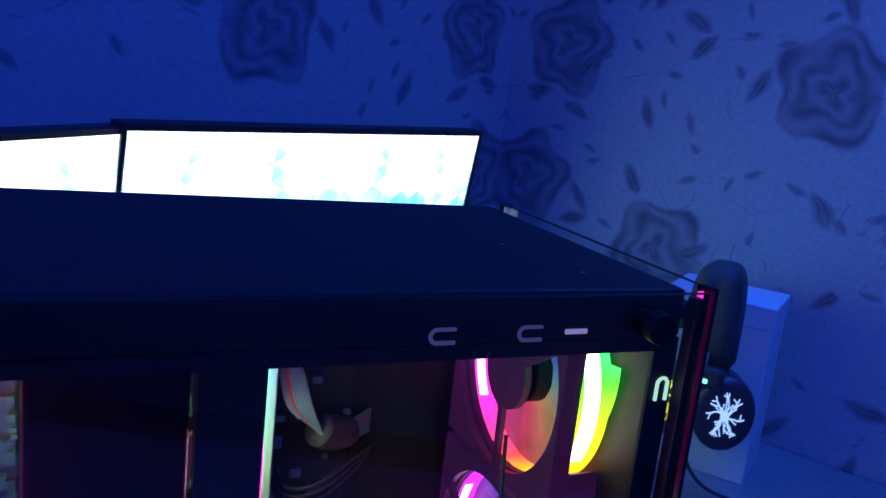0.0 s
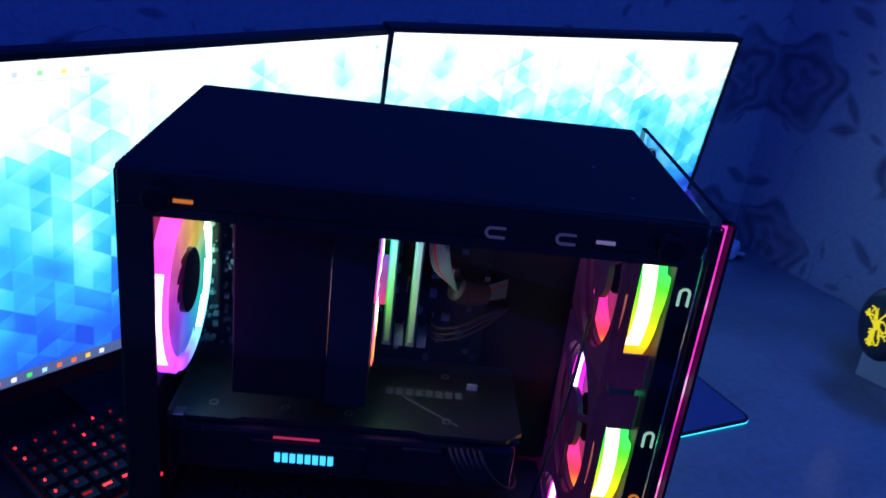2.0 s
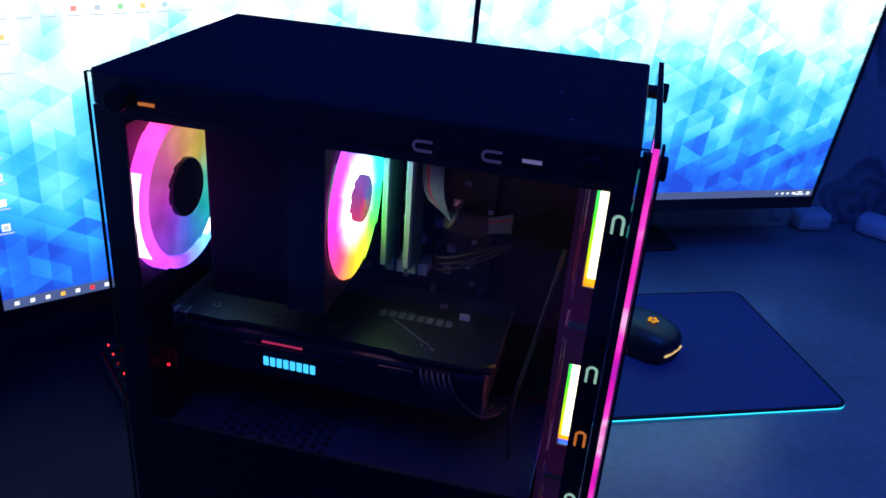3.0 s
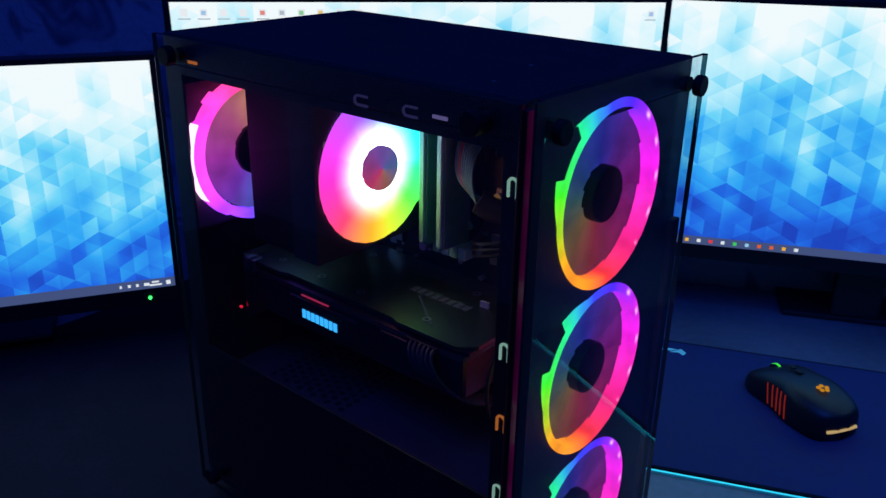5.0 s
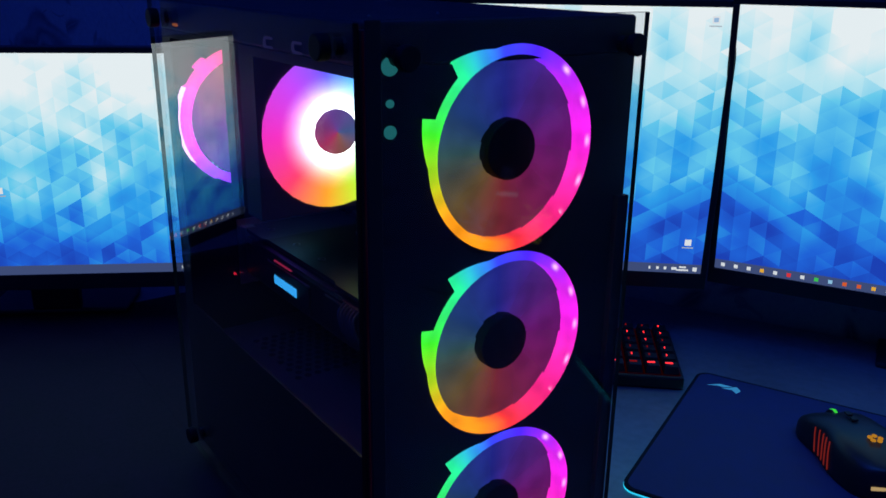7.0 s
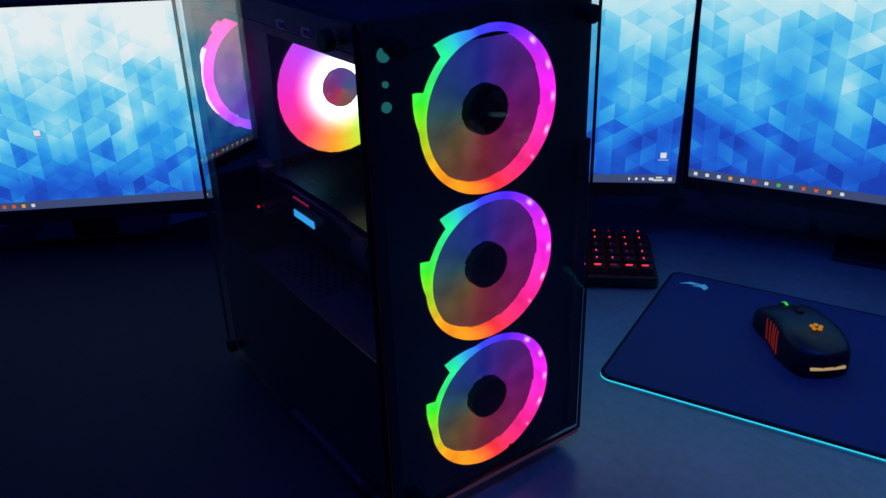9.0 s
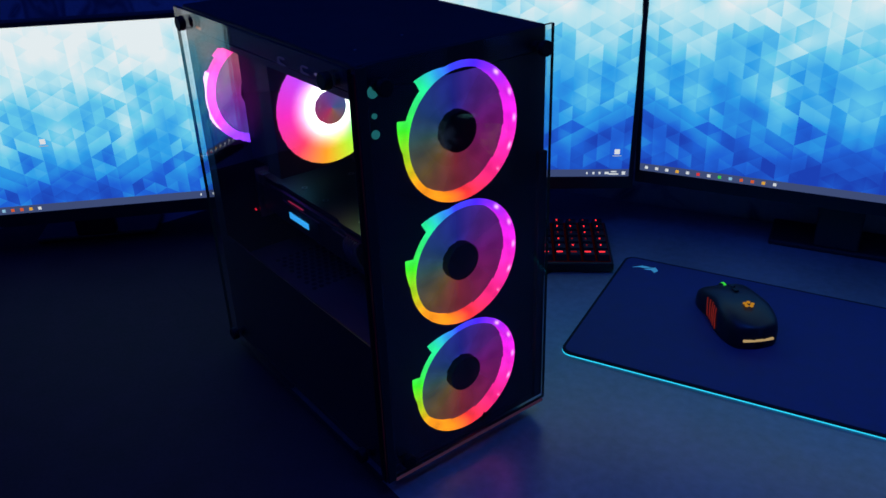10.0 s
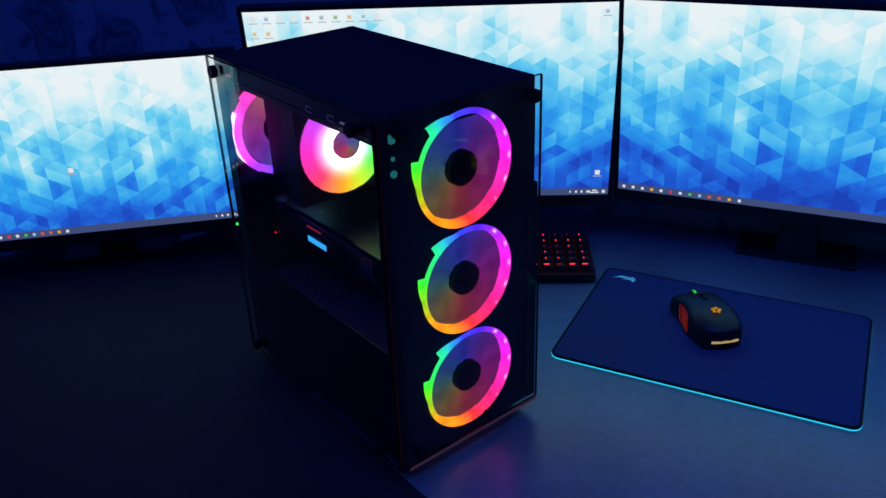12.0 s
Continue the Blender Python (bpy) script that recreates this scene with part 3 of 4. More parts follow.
for x in (-0.075, 0.072):
    for y in (0.03, 0.29):
        part("foot", cylinder((x, y, ZB / 2), 0.014, ZB, "Z", 24, bevel=0.002), BLACK_PLASTIC, CASE)
part("front_glass", glass_sheet((-0.099, -0.0155, 0.02), (0.0965, -0.0115, 0.417), 1), CASE_GLASS, CASE, "tinted tempered glass front pane").data.materials.append(GLASS_EDGE)
part("side_glass", glass_sheet((-0.1095, -0.010, 0.02), (-0.1057, 0.3196, 0.4155), 0), CASE_GLASS, CASE, "tinted tempered glass side pane").data.materials.append(GLASS_EDGE)
for x, z in ((-0.083, 0.035), (-0.083, 0.398), (0.083, 0.398)):
    part("thumbscrew", cylinder((x, -0.0185, z), 0.007, 0.006, "Y", 24, bevel=0.001), HUB_BLACK, CASE)
    part("standoff", cylinder((x, -0.0088, z), 0.005, 0.0054, "Y", 16), BLACK_PLASTIC, CASE)
for y in (0.018, 0.297):
    for z in (0.035, 0.402):
        part("thumbscrew", cylinder((-0.1130, y, z), 0.0072, 0.007, "X", 24, bevel=0.001), HUB_BLACK, CASE)
        part("standoff", cylinder((-0.1023, y, z), 0.0045, 0.0066, "X", 16), BLACK_PLASTIC, CASE)


def fan_blades(r0, r1, count, tilt, cover, material, fan, depth, label):
    """Blades round the local y axis, each a part of its own."""
    for b in range(count):
        bm = bmesh.new()
        a0 = 2 * math.pi * b / count
        grid = []
        for i in range(6):
            r = r0 + (r1 - r0) * i / 5
            row = []
            for j in range(6):
                u = j / 5
                a = a0 + (u * cover - 0.25 * i / 5) * 2 * math.pi / count
                row.append(bm.verts.new((r * math.cos(a), 0.002 + tilt * u + 0.0005 * math.sin(u * math.pi), r * math.sin(a))))
            grid.append(row)
        for i in range(5):
            for j in range(5):
                bm.faces.new((grid[i][j], grid[i][j + 1], grid[i + 1][j + 1], grid[i + 1][j]))
        bmesh.ops.solidify(bm, geom=bm.faces[:], thickness=0.0012)
        part("blade", smooth(bm), material, fan, label).location = (0, depth, 0)


def fan_frame(size, depth, r):
    bm = bmesh.new()
    plate_hole(bm, -size / 2, size / 2, -size / 2, size / 2, 0, 0, r, 0.0, 0.004)
    plate_hole(bm, -size / 2, size / 2, -size / 2, size / 2, 0, 0, r, depth - 0.004, depth)
    for x in (-1, 1):
        for z in (-1, 1):
            cyl(bm, (x * (size / 2 - 0.008), depth / 2, z * (size / 2 - 0.008)), 0.004, depth - 0.008, "Y", 12)
    for k in range(3):
        a = 2 * math.pi * k / 3 + 0.5
        m = pose(0, 0, 0, 0, -math.degrees(a), 0)
        bmesh.ops.create_cube(bm, size=1, matrix=m @ Matrix.Translation((r / 2, depth - 0.002, 0)) @ Matrix.Diagonal((r, 0.003, 0.005, 1)))
    cyl(bm, (0, depth - 0.003, 0), 0.022, 0.004, "Y", 32)
    return bm


def arc_bm(r0, r1, a0, a1, y0, y1, seg=24):
    """A curved strip round the y axis from angle a0 to a1 in degrees."""
    bm = bmesh.new()
    rows = []
    for k in range(seg + 1):
        a = math.radians(a0 + (a1 - a0) * k / seg)
        rows.append([bm.verts.new((r * math.cos(a), y, r * math.sin(a))) for r, y in ((r0, y0), (r1, y0), (r1, y1), (r0, y1))])
    for p, q in zip(rows, rows[1:]):
        for j in range(4):
            bm.faces.new((p[j], p[(j + 1) % 4], q[(j + 1) % 4], q[j]))
    bm.faces.new(rows[0]), bm.faces.new(rows[-1])
    bmesh.ops.recalc_face_normals(bm, faces=bm.faces)
    return bm


RIM_WARM, RIM_PINK = glow("rim_warm", (1.0, 0.88, 0.62), 2.0), glow("rim_pink", (1.0, 0.55, 0.95), 2.4)
RIM_COOL = glow("rim_cool", (0.75, 1.0, 0.82), 5.0)
GREY_CLIP = surface("clip_metal", (0.3, 0.3, 0.32), 0.4, 0.8, 0.2, 150, 0.05)


def saw(a, start, width, rise):
    """A tooth on the ring's rim, between two angles in degrees."""
    d = math.degrees(a) % 360
    k = (d - start) / width
    return abs(rise) * (1 - k if rise > 0 else k) if 0 <= k <= 1 else 0.0


def front_fan(z):
    at = pose(0, YF - 0.0004, z)
    fan = thing("case_fan", "round black case fan with a glowing rainbow ring", "fan", at, "fans behind the front glass")
    rim = lambda a: 0.0616 + saw(a, 106, 27, -0.0105) + saw(a, 159, 25, 0.0085)  # noqa: E731
    part("light_ring", ring_bm(rim, lambda a: 0.0556, 0.0, 0.0090, 192), RING_FRONT, fan, "glowing rainbow light ring")
    part("light_drum", ring_bm(lambda a: 0.0600, lambda a: 0.0556, 0.0091, 0.0205, 96), RING_DRUM, fan, "glowing inner wall of the ring")
    part("rim_lamp", arc_bm(0.0602, 0.0612, 149, 211, 0.0094, 0.0186), RIM_WARM, fan, "white-hot lamp strip on the rim")
    part("rim_lamp", arc_bm(0.0546, 0.0554, -38, 30, 0.0150, 0.0200), RIM_PINK, fan, "bright pink lamp strip on the rim")
    hull = fan_frame(0.120, 0.0105, 0.0565)
    for side in (-1, 1):
        for z0, z1 in ((-0.060, -0.0335), (0.0335, 0.060)):
            box(hull, (min(side * 0.0616, side * 0.0600), -0.0172, z0), (max(side * 0.0616, side * 0.0600), 0.0, z1))
    part("frame", hull, FROST_GLOW, fan, "frosted frame with violet fan light put in as glow").location = (0, 0.0210, 0)
    part("clip", boxed((-0.0610, 0.0075, -0.0655), (-0.0500, 0.0255, -0.0602), 0.0005), GREY_CLIP, fan, "grey metal clip between the fans")
    part("hub", smooth(cylinder((0, 0.0115, 0), 0.0184, 0.0180, "Y", 48, bevel=0.0012)), HUB_BLACK, fan)
    fan_blades(0.0182, 0.0550, 11, 0.0015, 1.7, BLADE, fan, 0.0075, "dim fan blade with the ring's light as its own glow")
    return fan


for z in FZ:
    front_fan(z)


# ---- fan at the back of the case ----
def rear_fan():
    fan = thing("case_fan", "round black exhaust fan with a glowing pink ring", "fan", pose(-0.037, 0.2985, 0.318))
    rim = lambda a: 0.059 + (0.0018 if 150 < math.degrees(a) % 360 < 235 else 0.0)  # noqa: E731
    part("light_ring", ring_bm(rim, lambda a: 0.0515, 0.0, 0.0105, 128), RING_REAR, fan, "glowing pink and violet light ring")
    part("frame", fan_frame(0.118, 0.0105, 0.053), FAN_FRAME, fan).location = (0, 0.0115, 0)
    part("hub", smooth(cylinder((0, 0.0062, 0), 0.0215, 0.014, "Y", 48, bevel=0.0012)), FAN_FRAME, fan)
    part("rim_lamp", arc_bm(0.0506, 0.0513, -65, 60, -0.0008, 0.0045), RIM_COOL, fan, "white-hot lamp strip on the rim")
    part("rim_lamp", arc_bm(0.0592, 0.0612, 152, 214, 0.0012, 0.0205), RIM_PINK, fan, "bright pink lamp strip on the rim")
    part("ring_tooth", arc_bm(0.0585, 0.0632, 126, 136, 0.0, 0.008), RING_REAR, fan, "lit notch on the ring")
    fan_blades(0.020, 0.0503, 11, 0.0015, 1.7, BLADE_REAR, fan, 0.0, "dim fan blade with the ring's light as its own glow")


rear_fan()
# fan light along the pane's foot, put in as an emissive bar
part("lower_edge", boxed((-0.097, -0.0158, 0.0165), (0.094, -0.0112, 0.0196), 0.0004), glow("lower_edge_light", (0.5, 0.2, 0.5), 0.07), CASE, "lower edge of the front pane with fan light put in as glow")
# dark strip added behind the pane in place of shade on the desk beyond
part("shade_strip", boxed((0.086, -0.0112, 0.022), (0.0963, -0.0064, 0.300), 0.0008), BLACK_PLASTIC, CASE)
grille = bmesh.new()
for k in range(-7, 8):
    for turn in (30, 90, 150):
        half = math.sqrt(max(0.0, 0.057 ** 2 - (k * 0.0078) ** 2))
        m = pose(-0.036, YB - 0.001, 0.318, 0, turn, 0) @ Matrix.Translation((0, 0, k * 0.0078)) @ Matrix.Diagonal((2 * half + 0.001, 0.0012, 0.0022, 1))
        bmesh.ops.create_cube(grille, size=1, matrix=m)
part("rear_grille", grille, BLACK_STEEL, CASE, "perforated steel fan grille")

# ---- tray, shroud and slots of the case ----
part("board_tray", boxed((0.064, 0.004, 0.126), (0.066, 0.318, 0.385)), BLACK_STEEL, CASE)
SHROUD = surface("shroud_steel", (0.075, 0.075, 0.08), 0.42, 0.2, 0.2, 250, 0.15)
part("psu_shroud", boxed((XL + 0.003, 0.028, 0.117), (0.064, 0.318, 0.122), 0.001), SHROUD, CASE, "dark steel power supply cover with round holes")
HOLE = surface("hole_dark", (0.004, 0.004, 0.004), 0.9, 0, 0.1, 100, 0.0)
holes = bmesh.new()
for i in range(11):
    for j in range(8):
        cyl(holes, (-0.055 + 0.0088 * j + (0.0044 if i % 2 else 0), 0.19 + 0.0085 * i, 0.1222), 0.0031, 0.0006, "Z", 6)
tagged(part("vent_holes", holes, HOLE, CASE), kind="stuff")
# fan light leaking through the steel is put in as these emissive colours
SLOT_WHITE, SLOT_AMBER, SLOT_BLUE = glow("slot_light_white", (0.5, 0.9, 0.75), 0.38), glow("slot_light_amber", (1.0, 0.28, 0.06), 0.35), glow("slot_light_blue", (0.25, 0.22, 0.9), 0.065)


def u_slot_glow(y, z, turn, tone):
    """A raised U with its own glow, in place of fan light through a bent slot; turn: 0 opens downwards, 90 opens
    forwards.
    """
    bm = bmesh.new()
    pts = [Vector((0, 0.0028 * math.cos(a), 0.0028 * math.sin(a))) for a in (math.pi * k / 8 for k in range(9))]
    pts = [Vector((0, 0.0028, -0.008))] + pts + [Vector((0, -0.0028, -0.008))]
    m = pose(XL - 0.0006, y, z, turn, 0, 0)
    tube_path(bm, [m @ p for p in pts], 0.0009, 6)
    part("slot", bm, tone, CASE, "glowing U in place of fan light through a slot")


for z, tone in ((0.366, SLOT_WHITE), (0.266, SLOT_WHITE), (0.217, SLOT_AMBER), (0.166, SLOT_WHITE)):
    u_slot_glow(-0.0005, z + 0.004, 0, tone)
# flange and lip hide the glowing slots and pane edge from the front
part("front_flange", boxed((-0.1062, YF - 0.0056, ZB), (XL, YF - 0.0008, 0.412), 0.0008), BLACK_PLASTIC, CASE)
part("front_lip", boxed((-0.1066, -0.0176, 0.02), (-0.0978, -0.0158, 0.417), 0.0004), BLACK_PLASTIC, CASE)
# the pane is no lamp: its fan light is an added emissive strip
part("pane_edge_glow", boxed((-0.0999, -0.0151, 0.022), (-0.0992, -0.0119, 0.414)), EDGE_GLOW, CASE, "pane edge with pink fan light put in as its own glow")
for y, tone in ((0.072, SLOT_BLUE), (0.112, SLOT_BLUE)):
    u_slot_glow(y + 0.004, 0.3965, -90, tone)
for y, tone in ((0.051, glow("slot_light_violet", (0.45, 0.38, 1.0), 0.2)), (0.286, SLOT_AMBER)):
    part("slot", boxed((XL - 0.0012, y - 0.0055, 0.3957), (XL - 0.0002, y + 0.0055, 0.3979), 0.0003), tone, CASE, "glowing bar in place of fan light through a slot")
BUTTON = glow("button_light", (0.03, 0.3, 0.32), 0.45)
for z, r in ((0.393, 0.0048), (0.374, 0.0022), (0.359, 0.0036)):
    part("front_button", cylinder((-0.0865, YF - 0.001, z), r, 0.002, "Y", 24, bevel=0.0004), BUTTON, CASE, "round lit front button")

emblem = bmesh.new()
for pts in (((-0.006, -0.004), (0.0, 0.006), (0.003, 0.002), (-0.002, -0.003)), ((0.001, -0.006), (0.006, 0.0), (0.003, 0.001), (-0.001, -0.004))):
    emblem.faces.new([emblem.verts.new((x, 0, z)) for x, z in pts])
bmesh.ops.solidify(emblem, geom=emblem.faces[:], thickness=0.0004)
bmesh.ops.recalc_face_normals(emblem, faces=emblem.faces)
part("printed_mark", emblem, BLACK_PLASTIC, CASE, "small dark printed mark").location = (0.012, -0.0159, 0.038)

# ---- cooler ----
FIN = surface("fin_metal", (0.03, 0.03, 0.033), 0.4, 0.7, 0.15, 200, 0.05)
COPPER = surface("heat_pipe_metal", (0.35, 0.33, 0.32), 0.3, 1.0, 0.1, 100, 0.0)
cooler = thing("cpu_cooler", "black tower cooler with a rainbow-lit fan on the motherboard", "cooler")
fin_mesh = mesh_of("fin", boxed((-0.0004, 0.207, 0.262), (0.0004, 0.262, 0.386)), FIN)
for k in range(34):
    fin = new("fin", fin_mesh)
    fin.parent, fin.location = cooler, (-0.066 + 0.003 * k, 0, 0)
part("top_plate", boxed((-0.0725, 0.205, 0.258), (-0.0695, 0.264, 0.388), 0.0012), BLACK_PLASTIC, cooler)
for y in (0.218, 0.229, 0.240, 0.251):
    pipe = bmesh.new()
    tube_path(pipe, [(-0.068, y, 0.275), (0.02, y, 0.275), (0.044, y, 0.29), (0.05, y, 0.31)], 0.003, 10)
    part("heat_pipe", pipe, COPPER, cooler)
part("base_block", boxed((0.038, 0.212, 0.298), (0.0575, 0.256, 0.345), 0.001), COPPER, cooler)
fan_at = pose(-0.022, 0.174, 0.324)
fan_base = thing("cooler_fan", "round fan with bright white middle and rainbow blades", "fan", fan_at)
walls = fan_frame(0.122, 0.026, 0.0588)
for lo, hi in (((-0.061, 0.004, -0.061), (-0.0598, 0.022, 0.061)), ((0.0598, 0.004, -0.061), (0.061, 0.022, 0.061)),
               ((-0.0598, 0.004, -0.061), (0.0598, 0.022, -0.0598)), ((-0.0598, 0.004, 0.0598), (0.0598, 0.022, 0.061))):
    box(walls, lo, hi)
part("frame", walls, FAN_FRAME, fan_base).location = (0, 0.004, 0)
fan_blades(0.0160, 0.0582, 11, 0.001, 1.7, BLADE_HUBLIT, fan_base, 0.0, "fan blade with the hub's rainbow light as its own glow")
part("hub", smooth(cylinder((0, 0.0030, 0), 0.0168, 0.011, "Y", 48, bevel=0.001)),
     angle_glow("hub_glow", [(0.0, (0.12, 0.2, 0.5)), (0.3, (0.3, 0.12, 0.6)), (0.6, (0.75, 0.06, 0.2)), (0.8, (0.5, 0.2, 0.15)), (1.0, (0.12, 0.2, 0.5))], 0.6), fan_base)

# ---- motherboard ----
PCB = surface("board_lacquer", (0.02, 0.022, 0.026), 0.4, 0, 0.3, 120, 0.2)
SILVER = surface("bright_metal", (0.55, 0.55, 0.58), 0.3, 1.0, 0.1, 100, 0.05)
GREY_METAL = surface("dark_heat_sink", (0.32, 0.32, 0.33), 0.4, 0.7, 0.2, 150, 0.05)
WIRE = surface("cable_sleeve", (0.03, 0.03, 0.032), 0.6, 0, 0.3, 400, 0.3)
# teal of the cooler fan's light put into the grey wire colour
WIRE_TEAL_LIT = surface("wire_teal_lit", (0.14, 0.25, 0.25), 0.5, 0, 0.2, 300, 0.1)
WIRE_RED = surface("wire_red", (0.5, 0.03, 0.03), 0.5, 0, 0.2, 300, 0.1)
# clip plastic tinted teal for the same fan light
CLIP_TEAL_LIT = surface("clip_teal_lit", (0.42, 0.68, 0.66), 0.5, 0, 0.1, 200, 0.05)
CLIP_PALE = surface("pale_plastic", (0.5, 0.52, 0.55), 0.4, 0, 0.1, 200, 0.05)
# memory metal coloured teal in place of the fan's light on it
SPREADER_TEAL_LIT = surface("spreader_teal_lit", (0.15, 0.34, 0.34), 0.35, 0.5, 0.2, 150, 0.05)
board = thing("motherboard", "black motherboard with dark heat sinks and small parts", "motherboard")
part("circuit_board", boxed((0.0595, 0.092, 0.150), (0.0618, 0.314, 0.386)), PCB, board)
for lo, hi in (((0.036, 0.268, 0.268), (0.0595, 0.288, 0.378)), ((0.036, 0.195, 0.366), (0.0595, 0.262, 0.382)), ((0.046, 0.11, 0.165), (0.0595, 0.15, 0.20))):
    sink = boxed(lo, hi, 0.002)
    for k in range(5):
        z = lo[2] + (hi[2] - lo[2]) * (k + 0.5) / 5
        box(sink, (lo[0] - 0.003, lo[1] + 0.002, z - 0.0025), (lo[0] + 0.001, hi[1] - 0.002, z + 0.0025))
    part("heat_sink", sink, GREY_METAL, board)
part("io_shield", boxed((0.02, 0.292, 0.25), (0.0595, 0.314, 0.378), 0.002), BLACK_PLASTIC, board)
for y, z in ((0.101, 0.290), (0.0945, 0.294)):
    part("fan_header", boxed((0.0560, y - 0.002, z - 0.0015), (0.0595, y + 0.002, z + 0.0015), 0.0004), CLIP_PALE, board, "small white fan header")
rear_rng = random.Random(11)
bits = bmesh.new()
for _ in range(190):
    y, z, r = rear_rng.uniform(0.262, 0.312), rear_rng.uniform(0.235, 0.378), rear_rng.uniform(0.0006, 0.0021)
    x = 0.0199 if y > 0.294 else (0.0329 if y > 0.27 else 0.0590)
    if rear_rng.random() < 0.4:
        cyl(bits, (x - r, y, z), r, 2.2 * r, "X", 8)
    else:
        box(bits, (x - rear_rng.uniform(0.001, 0.004), y - r, z - r), (x, y + r * rear_rng.uniform(0.4, 1.4), z + r))
tagged(part("rear_parts", bits, surface("pale_parts", (0.24, 0.34, 0.29), 0.4, 0.4, 0.6, 300, 0.05), board), kind="stuff")
for y in (0.1415, 0.1505, 0.1595, 0.1685):
    part("memory_slot", boxed((0.0535, y - 0.003, 0.247), (0.0595, y + 0.003, 0.384)), BLACK_PLASTIC, board)
    part("slot_clip", boxed((0.036, y - 0.0036, 0.240), (0.0595, y + 0.0036, 0.2505), 0.0008), CLIP_TEAL_LIT, board)
rng = random.Random(4)
bits = bmesh.new()
for _ in range(150):
    y, z, r = rng.uniform(0.097, 0.308), rng.uniform(0.156, 0.38), rng.uniform(0.0012, 0.004)
    if rng.random() < 0.35:
        cyl(bits, (0.0595 - r, y, z), r, 2.4 * r, "X", 10)
    else:
        box(bits, (0.0595 - rng.uniform(0.001, 0.004), y - r, z - r), (0.0595, y + r, z + r * rng.uniform(0.4, 1.6)))
tagged(part("board_parts", bits, SILVER, board), kind="stuff")
for y in (0.1505, 0.1685):
    ram = thing("memory_stick", "metal memory stick with the cooler fan's teal light painted in", "memory", group="memory sticks on the motherboard")
    part("spreader", boxed((0.020, y - 0.0035, 0.2515), (0.0535, y + 0.0035, 0.382), 0.001), SPREADER_TEAL_LIT, ram)
    part("top_edge", boxed((0.0172, y - 0.0022, 0.254), (0.020, y + 0.0022, 0.380), 0.0006), CLIP_TEAL_LIT, ram)

# ---- power cable ----
loom = thing("power_cable", "bundle of grey and red wires into the motherboard", "cable")
for k in range(9):
    o = (k - 4) * 0.0018
    bm = bmesh.new()
    tube_path(bm, [(0.050, 0.1345 + 0.3 * o, 0.345 + o), (0.034, 0.137 + o, 0.335 + o), (0.026, 0.132 + o, 0.312 + 0.4 * o), (0.028, 0.118 + o * 0.5, 0.296 + o * 0.8), (0.045, 0.098, 0.288 + o * 0.8), (0.063, 0.078, 0.285 + o)], 0.0011, 6)
    part("wire", bm, WIRE_RED if k == 6 else WIRE_TEAL_LIT, loom)
bm = bmesh.new()
tube_path(bm, [(0.0285, 0.1205, 0.298), (0.034, 0.111, 0.292), (0.045, 0.099, 0.288)], 0.0095, 14)
part("sleeve", bm, WIRE, loom)
part("plug", boxed((0.044, 0.128, 0.322), (0.0594, 0.138, 0.368), 0.001), BLACK_PLASTIC, loom)
lower = thing("data_cable", "black cable loops beside the memory", "cable")
for k in range(3):
    bm = bmesh.new()
    tube_path(bm, [(0.058, 0.137, 0.262 - 0.004 * k), (0.04, 0.132, 0.258 - 0.005 * k), (0.035, 0.115, 0.262 - 0.005 * k), (0.05, 0.09, 0.268 - 0.004 * k), (0.063, 0.075, 0.268)], 0.0016, 6)
    part("wire", bm, WIRE, lower)

# ---- graphics card ----
CARD_BLACK = surface("card_shroud", (0.02, 0.02, 0.022), 0.35, 0, 0.2, 150, 0.1)
BACKPLATE = surface("card_backplate", (0.13, 0.14, 0.14), 0.36, 0.85, 0.15, 180, 0.08)
PRINT = surface("card_print", (0.2, 0.2, 0.21), 0.4, 0.2, 0.1, 150, 0.0)
LED_CYAN = glow("letter_light", (0.04, 0.42, 1.0), 1.3)
card = thing("graphics_card", "black graphics card with a metal backplate and lit blue marking", "graphics card")
plate = bmesh.new()
outline = [(-0.047, 0.300), (-0.040, 0.309), (0.052, 0.309), (0.052, 0.066), (-0.036, 0.066), (-0.047, 0.078), (-0.047, 0.135), (-0.044, 0.142), (-0.044, 0.262), (-0.047, 0.268)]
lo = [plate.verts.new((x, y, 0.2165)) for x, y in outline]
hi = [plate.verts.new((x, y, 0.2195)) for x, y in outline]
plate.faces.new(hi), plate.faces.new(lo[::-1])
for k in range(len(lo)):
    j = (k + 1) % len(lo)
    plate.faces.new((lo[k], lo[j], hi[j], hi[k]))
bmesh.ops.recalc_face_normals(plate, faces=plate.faces)
part("backplate", plate, BACKPLATE, card, "dark brushed metal backplate")
part("circuit_board", boxed((-0.044, 0.068, 0.2135), (0.0575, 0.309, 0.2163)), PCB, card)
shroud = boxed((-0.048, 0.070, 0.176), (0.052, 0.308, 0.2133), 0.004)
box(shroud, (-0.0495, 0.092, 0.180), (-0.046, 0.150, 0.208), 0.0012)
box(shroud, (-0.0495, 0.175, 0.182), (-0.046, 0.255, 0.205), 0.0012)
part("shroud", shroud, CARD_BLACK, card)
part("bracket", boxed((-0.052, 0.3095, 0.165), (0.05, 0.3112, 0.226)), SILVER, card, "bright steel slot bracket")
